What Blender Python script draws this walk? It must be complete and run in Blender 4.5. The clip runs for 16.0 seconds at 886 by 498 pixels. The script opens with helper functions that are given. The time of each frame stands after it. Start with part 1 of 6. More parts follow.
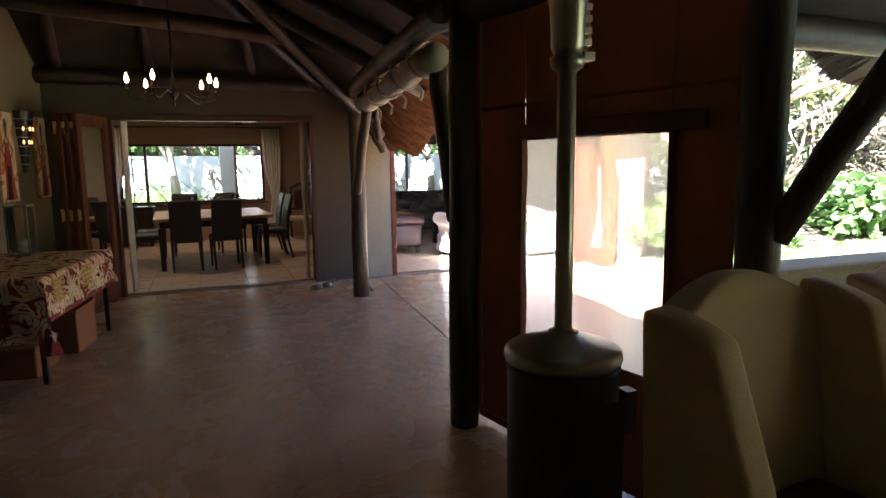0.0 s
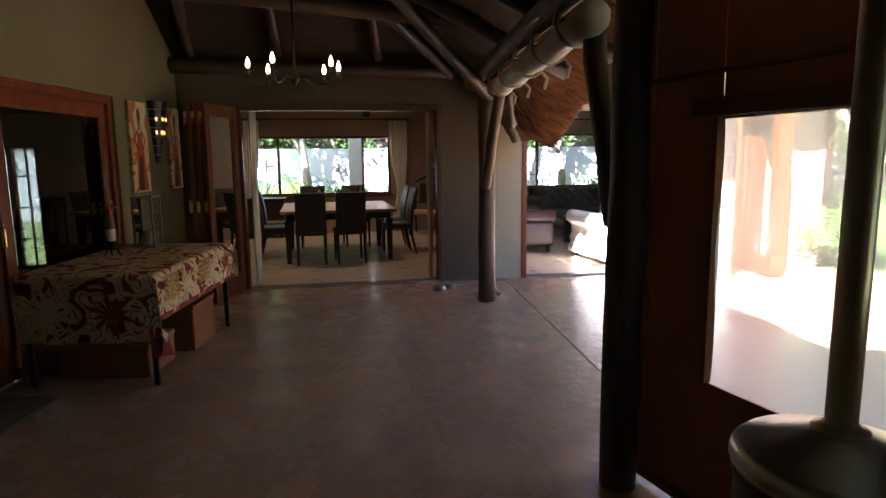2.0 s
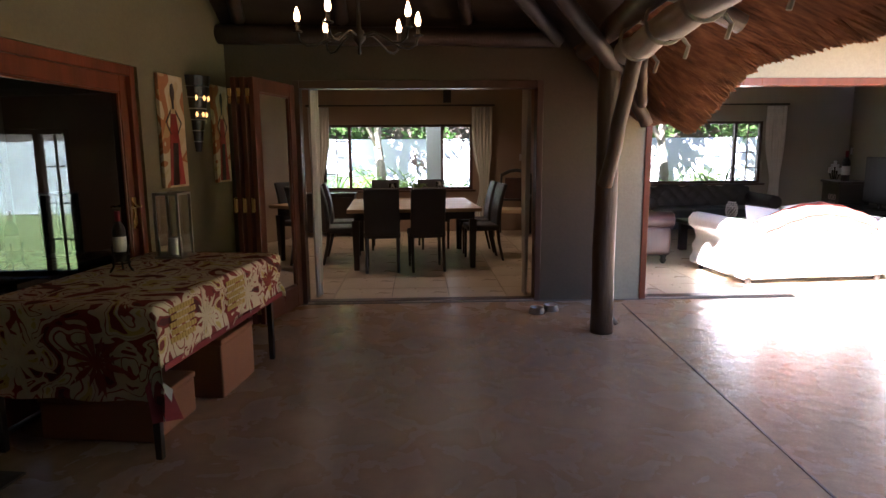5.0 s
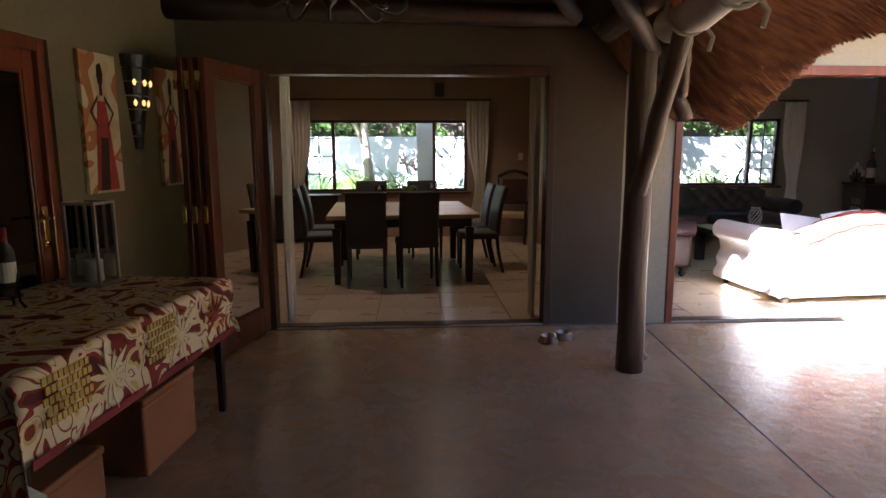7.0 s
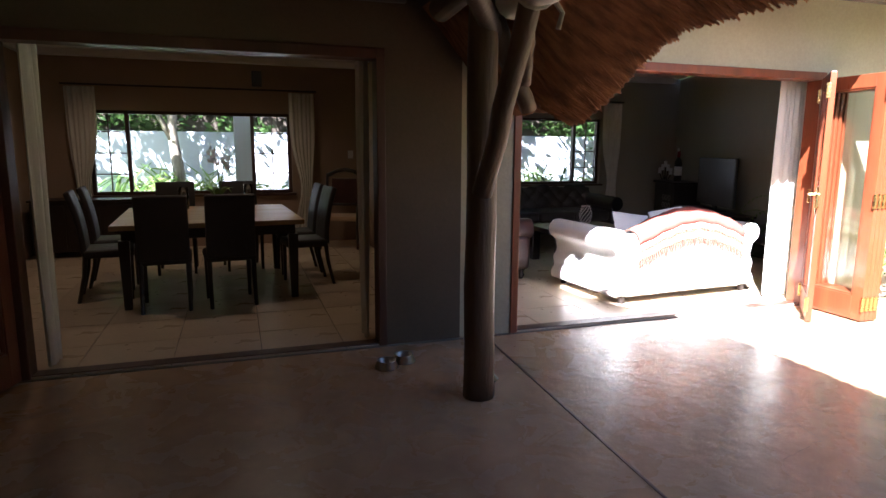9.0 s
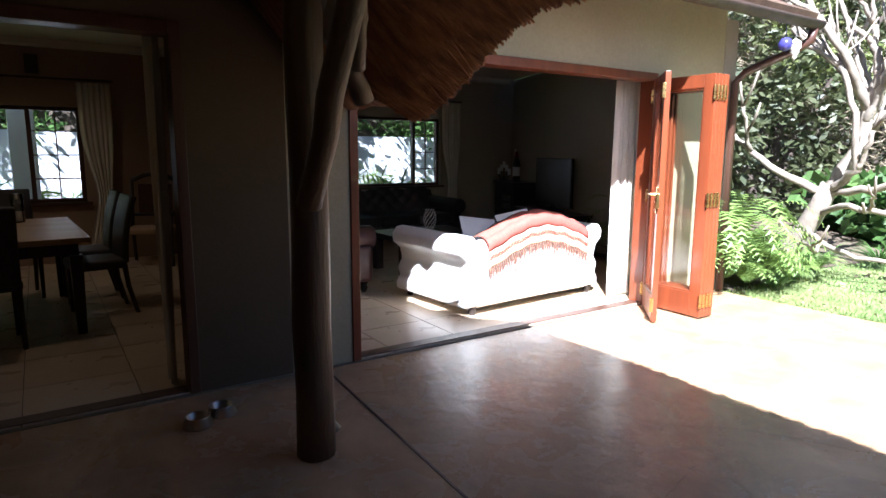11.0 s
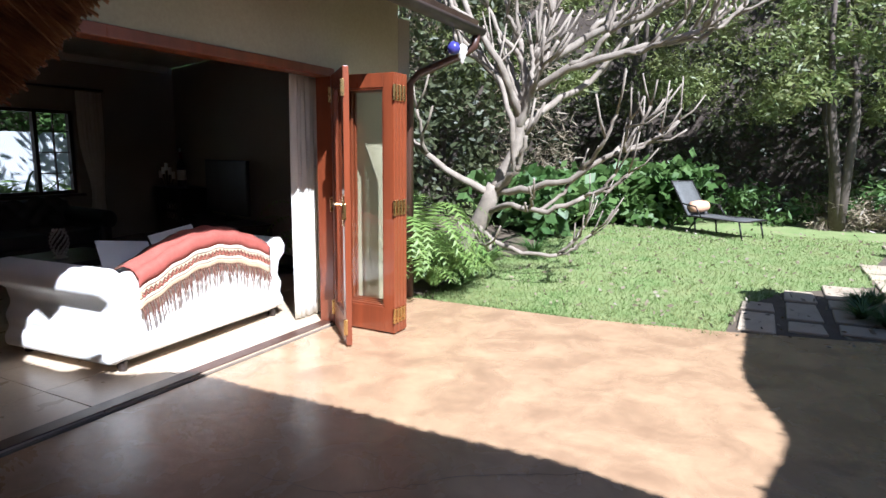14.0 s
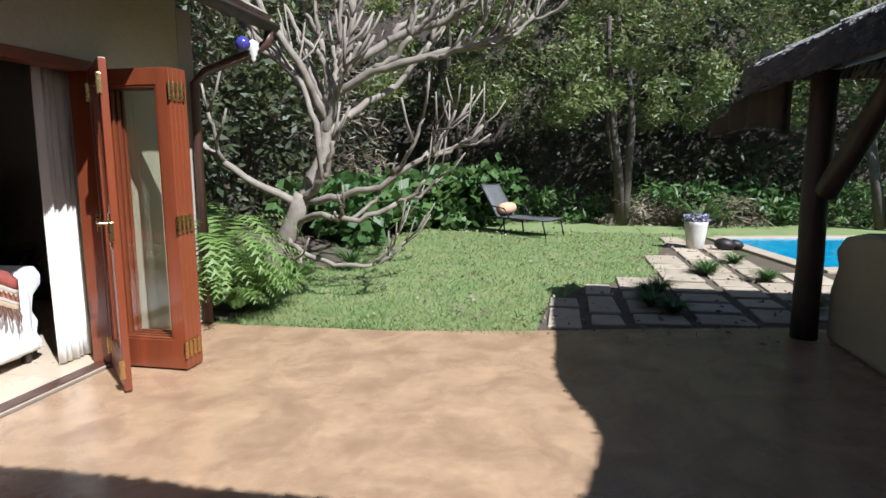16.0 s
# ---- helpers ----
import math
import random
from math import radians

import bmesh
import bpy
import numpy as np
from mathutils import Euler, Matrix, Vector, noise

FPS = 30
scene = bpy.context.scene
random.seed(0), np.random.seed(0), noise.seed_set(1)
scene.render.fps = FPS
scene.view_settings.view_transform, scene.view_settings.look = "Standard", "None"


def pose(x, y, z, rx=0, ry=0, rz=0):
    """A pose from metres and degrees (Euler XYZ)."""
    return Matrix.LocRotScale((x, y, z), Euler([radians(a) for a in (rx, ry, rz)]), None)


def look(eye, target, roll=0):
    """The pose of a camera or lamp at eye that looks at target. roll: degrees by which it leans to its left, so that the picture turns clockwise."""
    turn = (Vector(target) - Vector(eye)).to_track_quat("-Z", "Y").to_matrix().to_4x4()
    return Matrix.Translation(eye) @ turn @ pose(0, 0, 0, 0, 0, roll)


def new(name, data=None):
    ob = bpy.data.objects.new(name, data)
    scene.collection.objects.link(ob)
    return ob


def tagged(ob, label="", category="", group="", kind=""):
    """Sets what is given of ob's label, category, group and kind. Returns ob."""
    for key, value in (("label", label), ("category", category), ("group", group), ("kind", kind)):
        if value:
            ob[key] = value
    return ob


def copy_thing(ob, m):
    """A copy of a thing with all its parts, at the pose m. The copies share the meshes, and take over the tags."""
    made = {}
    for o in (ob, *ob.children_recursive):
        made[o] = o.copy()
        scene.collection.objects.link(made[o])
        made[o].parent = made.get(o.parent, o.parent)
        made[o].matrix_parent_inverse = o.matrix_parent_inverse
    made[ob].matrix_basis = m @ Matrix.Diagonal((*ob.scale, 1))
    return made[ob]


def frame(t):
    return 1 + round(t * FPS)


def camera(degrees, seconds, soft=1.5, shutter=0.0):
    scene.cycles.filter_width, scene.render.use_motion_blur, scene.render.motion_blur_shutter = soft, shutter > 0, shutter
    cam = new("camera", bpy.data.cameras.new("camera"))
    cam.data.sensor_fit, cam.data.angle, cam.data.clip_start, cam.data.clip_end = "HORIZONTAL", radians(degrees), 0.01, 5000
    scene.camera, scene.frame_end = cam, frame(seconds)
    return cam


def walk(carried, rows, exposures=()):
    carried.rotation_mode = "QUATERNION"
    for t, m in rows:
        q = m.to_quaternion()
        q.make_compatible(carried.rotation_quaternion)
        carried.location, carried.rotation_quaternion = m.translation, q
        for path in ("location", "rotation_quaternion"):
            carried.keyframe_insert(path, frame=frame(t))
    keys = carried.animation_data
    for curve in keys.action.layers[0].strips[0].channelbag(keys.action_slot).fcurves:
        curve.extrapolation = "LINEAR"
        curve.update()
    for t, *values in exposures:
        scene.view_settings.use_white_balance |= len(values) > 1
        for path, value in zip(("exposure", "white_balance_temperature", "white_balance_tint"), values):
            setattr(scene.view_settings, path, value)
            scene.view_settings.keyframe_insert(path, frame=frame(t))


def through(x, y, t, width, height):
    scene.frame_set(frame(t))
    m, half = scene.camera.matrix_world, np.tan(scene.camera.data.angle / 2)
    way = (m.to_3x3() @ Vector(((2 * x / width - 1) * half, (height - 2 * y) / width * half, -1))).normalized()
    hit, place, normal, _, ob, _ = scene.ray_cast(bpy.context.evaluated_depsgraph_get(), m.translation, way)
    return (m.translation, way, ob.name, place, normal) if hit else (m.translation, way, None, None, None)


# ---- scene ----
cam = camera(72.0, 16.0)
PATH = [
    (0, (0.351, 1.283, 1.526), (1.055, 3.133, 1.243), -0.7),
    (0.5, (0.393, 1.449, 1.516), (1.003, 3.332, 1.232), -0.7),
    (1, (0.448, 1.591, 1.523), (0.926, 3.511, 1.234), -0.6),
    (1.5, (0.461, 1.73, 1.507), (0.848, 3.67, 1.215), -0.6),
    (2, (0.471, 1.968, 1.499), (0.787, 3.921, 1.201), -0.6),
    (2.5, (0.477, 2.154, 1.488), (0.734, 4.115, 1.189), -0.6),
    (3, (0.473, 2.36, 1.482), (0.701, 4.324, 1.178), -0.5),
    (3.5, (0.484, 2.608, 1.484), (0.675, 4.575, 1.177), -0.4),
    (4, (0.49, 2.847, 1.466), (0.606, 4.82, 1.158), -0.4),
    (4.5, (0.46, 3.104, 1.462), (0.535, 5.078, 1.149), -0.4),
    (7, (0.465, 4.258, 1.463), (0.573, 6.229, 1.14), -0.1),
    (7.5, (0.47, 4.448, 1.457), (0.691, 6.41, 1.135), 0.0),
    (8, (0.513, 4.597, 1.436), (0.884, 6.536, 1.116), 0.1),
    (10.5, (0.845, 5.409, 1.432), (1.818, 7.126, 1.108), 0.4),
    (11, (0.928, 5.508, 1.426), (2.017, 7.155, 1.108), 0.3),
    (11.5, (1.055, 5.631, 1.429), (2.255, 7.199, 1.11), 0.4),
    (12, (1.177, 5.725, 1.426), (2.477, 7.212, 1.11), 0.4),
    (12.5, (1.283, 5.8, 1.426), (2.685, 7.19, 1.112), 0.4),
    (13, (1.402, 5.886, 1.429), (2.931, 7.138, 1.119), 0.2),
    (13.5, (1.48, 5.955, 1.441), (3.127, 7.046, 1.132), 0.2),
    (14, (1.535, 6.011, 1.478), (3.287, 6.921, 1.159), 0.6),
    (14.5, (1.598, 6.005, 1.48), (3.429, 6.745, 1.163), 0.4),
    (15, (1.692, 6.009, 1.484), (3.583, 6.583, 1.171), 0.3),
    (15.5, (1.802, 6.024, 1.47), (3.729, 6.464, 1.163), -0.1),
    (16, (1.893, 6.031, 1.468), (3.836, 6.399, 1.173), -0.2),
]
EXPOSURES = [(0, 4.6, 5600, 20), (2.5, 4.4, 5600, 20), (4.5, 4.5, 5550, 20), (7, 4.2, 5550, 19), (8, 3.85, 5550, 18), (10.5, 2.8, 5350, 14), (11.5, 2.4, 5250, 13), (12.5, 2.05, 5200, 13), (13.5, 1.6, 5250, 13), (14.5, 1.3, 5300, 12), (16, 0.82, 5400, 10)]
walk(cam, [(t, look(eye, target, roll)) for t, eye, target, roll in PATH], EXPOSURES)

# ---- world and sun ----
SUN_WAY = Vector((0.62, 0.72, -1.0)).normalized()
world = bpy.data.worlds.new("sky")
scene.world = world
world.use_nodes = True
wn = world.node_tree
sky = wn.nodes.new("ShaderNodeTexSky")
sky.sky_type = "NISHITA"
sky.sun_disc = False
sky.sun_elevation = math.asin(-SUN_WAY.z)
sky.sun_rotation = math.atan2(-SUN_WAY.x, -SUN_WAY.y)
wn.links.new(sky.outputs[0], wn.nodes["Background"].inputs[0])
wn.nodes["Background"].inputs[1].default_value = 0.041
sun = new("sun", bpy.data.lights.new("sun", "SUN"))
sun.data.energy, sun.data.angle, sun.data.color = 5.0, radians(0.6), (1.0, 0.96, 0.90)
sun.matrix_world = look((0, 0, 12), Vector((0, 0, 12)) + SUN_WAY)


# ---- materials ----
def material(name, base, second=None, rough=0.6, scale=6.0, grain=60.0, bump=0.15, metal=0.0, stretch=(1, 1, 1), vary=0.0, sheen=0.0, coat=0.0, spread=0.25):
    """A surface of two tones mixed by broad stains and fine grain, with relief of both sizes."""
    m = bpy.data.materials.new(name)
    m.use_nodes = True
    n, link = m.node_tree.nodes, m.node_tree.links.new
    b = n["Principled BSDF"]
    second = second or tuple(c * 0.78 for c in base)
    co = n.new("ShaderNodeTexCoord")
    mp = n.new("ShaderNodeMapping")
    mp.inputs["Scale"].default_value = stretch
    link(co.outputs["Object"], mp.inputs[0])
    broad, fine = n.new("ShaderNodeTexNoise"), n.new("ShaderNodeTexNoise")
    for tex, sc, det in ((broad, scale, 6), (fine, grain, 4)):
        tex.inputs["Scale"].default_value, tex.inputs["Detail"].default_value = sc, det
        link(mp.outputs[0], tex.inputs["Vector"])
    ramp = n.new("ShaderNodeMapRange")
    ramp.inputs["From Min"].default_value, ramp.inputs["From Max"].default_value = 0.5 - spread, 0.5 + spread
    link(broad.outputs["Fac"], ramp.inputs["Value"])
    mix = n.new("ShaderNodeMix")
    mix.data_type = "RGBA"
    mix.inputs[6].default_value, mix.inputs[7].default_value = (*base, 1), (*second, 1)
    link(ramp.outputs[0], mix.inputs[0])
    hsv = n.new("ShaderNodeHueSaturation")
    link(mix.outputs[2], hsv.inputs["Color"])
    val = n.new("ShaderNodeMapRange")
    val.inputs["To Min"].default_value, val.inputs["To Max"].default_value = 0.86, 1.14
    link(fine.outputs["Fac"], val.inputs["Value"])
    if vary:
        info, r = n.new("ShaderNodeObjectInfo"), n.new("ShaderNodeMapRange")
        r.inputs["To Min"].default_value, r.inputs["To Max"].default_value = 1 - vary, 1 + vary
        link(info.outputs["Random"], r.inputs["Value"])
        mul = n.new("ShaderNodeMath")
        mul.operation = "MULTIPLY"
        link(val.outputs[0], mul.inputs[0]), link(r.outputs[0], mul.inputs[1])
        link(mul.outputs[0], hsv.inputs["Value"])
    else:
        link(val.outputs[0], hsv.inputs["Value"])
    link(hsv.outputs[0], b.inputs["Base Color"])
    rr = n.new("ShaderNodeMapRange")
    rr.inputs["To Min"].default_value, rr.inputs["To Max"].default_value = max(0.03, rough - 0.12), min(1.0, rough + 0.12)
    link(broad.outputs["Fac"], rr.inputs["Value"])
    link(rr.outputs[0], b.inputs["Roughness"])
    b.inputs["Metallic"].default_value = metal
    b.inputs["Sheen Weight"].default_value = sheen
    b.inputs["Coat Weight"].default_value = coat
    if bump:
        add = n.new("ShaderNodeMath")
        link(broad.outputs["Fac"], add.inputs[0]), link(fine.outputs["Fac"], add.inputs[1])
        bp = n.new("ShaderNodeBump")
        bp.inputs["Strength"].default_value, bp.inputs["Distance"].default_value = bump, 0.01
        link(add.outputs[0], bp.inputs["Height"])
        link(bp.outputs[0], b.inputs["Normal"])
    return m


def glass_material(name, tint=(0.95, 0.97, 0.96), rough=0.0, milk=0.0):
    """Thin sheet: clear with a Fresnel-driven gloss."""
    m = bpy.data.materials.new(name)
    m.use_nodes = True
    n, link = m.node_tree.nodes, m.node_tree.links.new
    n.remove(n["Principled BSDF"])
    clear, gloss, mix, fr = (n.new("ShaderNodeBsdf" + "Transparent"), n.new("ShaderNodeBsdfGlossy"), n.new("ShaderNodeMixShader"), n.new("ShaderNodeFresnel"))
    clear.inputs[0].default_value = (*tint, 1)
    gloss.inputs["Roughness"].default_value = rough
    fr.inputs[0].default_value = 1.85
    link(fr.outputs[0], mix.inputs[0]), link(clear.outputs[0], mix.inputs[1]), link(gloss.outputs[0], mix.inputs[2])
    if milk:
        haze, soft_mix = n.new("ShaderNodeBsdfTranslucent"), n.new("ShaderNodeMixShader")
        haze.inputs[0].default_value = (0.9, 0.88, 0.84, 1)
        soft_mix.inputs[0].default_value = milk
        link(mix.outputs[0], soft_mix.inputs[1]), link(haze.outputs[0], soft_mix.inputs[2])
        link(soft_mix.outputs[0], n["Material Output"].inputs[0])
    else:
        link(mix.outputs[0], n["Material Output"].inputs[0])
    return m


def glow_material(name, color, strength):
    m = bpy.data.materials.new(name)
    m.use_nodes = True
    b = m.node_tree.nodes["Principled BSDF"]
    b.inputs["Base Color"].default_value = (*color, 1)
    b.inputs["Emission Color"].default_value = (*color, 1)
    b.inputs["Emission Strength"].default_value = strength
    return m


def leaf_material(name, base, second, through=0.35, rough=0.5):
    m = material(name, base, second, rough, scale=1.6, grain=25, bump=0, spread=0.15)
    n, link = m.node_tree.nodes, m.node_tree.links.new
    b = n["Principled BSDF"]
    tr, mix = n.new("ShaderNodeBsdfTranslucent"), n.new("ShaderNodeMixShader")
    mix.inputs[0].default_value = through
    link(b.inputs["Base Color"].links[0].from_socket, tr.inputs[0])
    link(b.outputs[0], mix.inputs[1]), link(tr.outputs[0], mix.inputs[2])
    link(mix.outputs[0], n["Material Output"].inputs[0])
    return m


CONCRETE = material("screeded concrete", (0.47, 0.305, 0.175), (0.30, 0.185, 0.105), rough=0.27, scale=3.0, grain=11, bump=0.3, spread=0.17)
for node in CONCRETE.node_tree.nodes:
    if node.type == "TEX_NOISE" and node.inputs["Scale"].default_value < 5:
        node.inputs["Detail"].default_value, node.inputs["Roughness"].default_value, node.inputs["Distortion"].default_value = 10, 0.6, 0.5
PLASTER = material("olive plaster", (0.19, 0.15, 0.08), (0.155, 0.122, 0.066), rough=0.85, scale=1.5, grain=45, bump=0.12)
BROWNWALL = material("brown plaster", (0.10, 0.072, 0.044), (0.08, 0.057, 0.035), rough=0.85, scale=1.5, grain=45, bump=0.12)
CREAM = material("cream plaster", (0.42, 0.36, 0.235), (0.37, 0.315, 0.205), rough=0.85, scale=1.5, grain=45, bump=0.12)
TAUPE = material("taupe paint", (0.36, 0.25, 0.175), (0.32, 0.22, 0.155), rough=0.8, scale=1.2, grain=60, bump=0.05)
STONEGREY = material("warm grey paint", (0.36, 0.32, 0.25), (0.33, 0.29, 0.23), rough=0.8, scale=1.2, grain=60, bump=0.05)
WHITE = material("white paint", (0.78, 0.76, 0.72), (0.72, 0.70, 0.66), rough=0.7, scale=2, grain=60, bump=0.05)
GARDENWALL = material("limewashed garden wall", (0.58, 0.59, 0.61), (0.46, 0.47, 0.49), rough=0.9, scale=1.0, grain=30, bump=0.2)
POLE = material("weathered gum pole", (0.135, 0.08, 0.047), (0.065, 0.039, 0.025), rough=0.55, scale=5, grain=50, bump=0.4, stretch=(1, 1, 0.15))
DARKPOLE = material("dark creosoted pole", (0.07, 0.045, 0.034), (0.042, 0.028, 0.022), rough=0.55, scale=5, grain=50, bump=0.4, stretch=(1, 1, 0.15))
MERANTI = material("varnished meranti", (0.235, 0.055, 0.019), (0.13, 0.032, 0.012), rough=0.32, scale=9, grain=70, bump=0.12, stretch=(1, 1, 0.08), coat=0.3)
DARKMERANTI = material("deep red stained timber", (0.13, 0.034, 0.016), (0.08, 0.022, 0.012), rough=0.36, scale=9, grain=70, bump=0.12, stretch=(1, 1, 0.08), coat=0.2)
DARKFRAME = material("dark stained timber", (0.09, 0.04, 0.025), (0.06, 0.028, 0.018), rough=0.4, scale=9, grain=70, bump=0.12, stretch=(1, 1, 0.08))
THATCH = material("thatch straw", (0.40, 0.165, 0.06), (0.12, 0.05, 0.022), rough=0.85, scale=26, grain=160, bump=0.7, stretch=(0.25, 1, 0.25))
THATCHTOP = material("weathered thatch", (0.42, 0.40, 0.37), (0.22, 0.205, 0.19), rough=0.9, scale=7, grain=120, bump=0.8)
THATCHIN = material("dark thatch lining", (0.075, 0.048, 0.032), (0.045, 0.03, 0.021), rough=0.9, scale=8, grain=140, bump=0.6, stretch=(0.3, 1, 0.3))
TILE = material("beige porcelain tile", (0.58, 0.46, 0.33), (0.52, 0.41, 0.29), rough=0.3, scale=2.2, grain=40, bump=0.03, vary=0.05)
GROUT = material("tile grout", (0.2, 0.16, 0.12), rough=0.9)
LEATHER = material("near-black leather", (0.026, 0.021, 0.02), (0.034, 0.027, 0.025), rough=0.52, scale=14, grain=140, bump=0.3)
BROWNLEATHER = material("oxblood leather", (0.075, 0.03, 0.022), (0.05, 0.02, 0.016), rough=0.36, scale=12, grain=140, bump=0.3)
LINEN = material("white linen upholstery", (0.80, 0.77, 0.72), (0.74, 0.71, 0.66), rough=0.9, scale=5, grain=220, bump=0.2, sheen=0.2)
CREAMCLOTH = material("cream upholstery", (0.58, 0.40, 0.235), (0.50, 0.345, 0.20), rough=0.9, scale=4, grain=220, bump=0.25, sheen=0.2)
CURTAIN = material("ecru curtain cloth", (0.72, 0.68, 0.60), (0.64, 0.60, 0.53), rough=0.95, scale=4, grain=200, bump=0.2)
BLACKWOOD = material("espresso wood", (0.022, 0.015, 0.012), (0.032, 0.021, 0.016), rough=0.35, scale=8, grain=60, bump=0.1, stretch=(1, 1, 0.1))
LIGHTWOOD = material("honey wood", (0.46, 0.29, 0.15), (0.36, 0.22, 0.11), rough=0.4, scale=6, grain=60, bump=0.1, stretch=(0.15, 1, 1))
IRON = material("black wrought iron", (0.025, 0.023, 0.022), (0.04, 0.035, 0.03), rough=0.5, metal=0.6, scale=20, grain=120, bump=0.2)
STEEL = material("brushed steel", (0.55, 0.52, 0.48), (0.45, 0.42, 0.39), rough=0.34, metal=1.0, scale=6, grain=120, bump=0.05, stretch=(1, 1, 0.1))
DARKSTEEL = material("bronze enamel steel", (0.11, 0.085, 0.07), (0.085, 0.065, 0.055), rough=0.36, metal=0.75, scale=8, grain=100, bump=0.08)
PEWTER = material("tarnished steel", (0.40, 0.35, 0.30), (0.29, 0.25, 0.21), rough=0.38, metal=0.9, scale=6, grain=120, bump=0.06, stretch=(1, 1, 0.1))
BRASS = material("brass", (0.72, 0.5, 0.2), (0.6, 0.4, 0.16), rough=0.28, metal=1.0, scale=20, grain=90, bump=0.05)
BLIND = leaf_material("rust canvas blind", (0.27, 0.125, 0.065), (0.22, 0.10, 0.052), 0.38, 0.75)
BLINDROLL = material("rolled blind canvas", (0.42, 0.36, 0.28), (0.3, 0.25, 0.19), rough=0.7, scale=4, grain=150, bump=0.3)
GLASS = glass_material("window glass")
# deep tint dims the added side-room window to the strength of a reflection
TINTGLASS = glass_material("tinted door glass", (0.06, 0.068, 0.064))
# milk puts the overexposed white glare into the otherwise clear film
PVC = glass_material("glare-whitened blind film", (0.95, 0.94, 0.92), 0.12, 0.62)
CARD = material("terracotta carton", (0.30, 0.12, 0.05), (0.25, 0.10, 0.045), rough=0.8, scale=3, grain=90, bump=0.08)
SOIL = material("bed soil", (0.13, 0.095, 0.06), (0.075, 0.055, 0.036), rough=0.95, scale=5, grain=40, bump=0.8)
GRASS = material("lawn turf", (0.14, 0.205, 0.055), (0.235, 0.255, 0.10), rough=0.9, scale=2.2, grain=60, bump=0.6)
BARK = material("pale frangipani bark", (0.31, 0.26, 0.20), (0.18, 0.145, 0.11), rough=0.8, scale=9, grain=60, bump=0.4)
# bark brown that also colours the backdrop as foliage shade
BARKANDSHADE = material("dark bark and foliage shade", (0.11, 0.085, 0.065), (0.07, 0.052, 0.04), rough=0.9, scale=9, grain=60, bump=0.6)
SLAB = material("sandstone paver", (0.46, 0.37, 0.26), (0.36, 0.285, 0.2), rough=0.85, scale=4, grain=60, bump=0.35, vary=0.12)
WATER = material("pool water", (0.02, 0.26, 0.45), (0.03, 0.33, 0.52), rough=0.12, scale=3, grain=9, bump=0.12)
WHITEPOT = material("glazed cream pot", (0.62, 0.58, 0.5), (0.52, 0.48, 0.41), rough=0.5, scale=5, grain=60, bump=0.1)
LEAFDARK = leaf_material("dark leaves", (0.04, 0.05, 0.021), (0.085, 0.092, 0.038), 0.2)
LEAFMID = leaf_material("mid green leaves", (0.06, 0.125, 0.03), (0.12, 0.19, 0.05))
LEAFOLIVE = leaf_material("olive sunlit leaves", (0.13, 0.17, 0.045), (0.23, 0.24, 0.085))
LEAFPALE = leaf_material("yellow green fronds", (0.15, 0.25, 0.055), (0.23, 0.30, 0.08))
LEAFDRY = leaf_material("dry twigs and leaves", (0.30, 0.24, 0.16), (0.19, 0.15, 0.10), 0.15)
BLADES = leaf_material("grass blades", (0.14, 0.22, 0.055), (0.25, 0.27, 0.10), 0.3, 0.7)


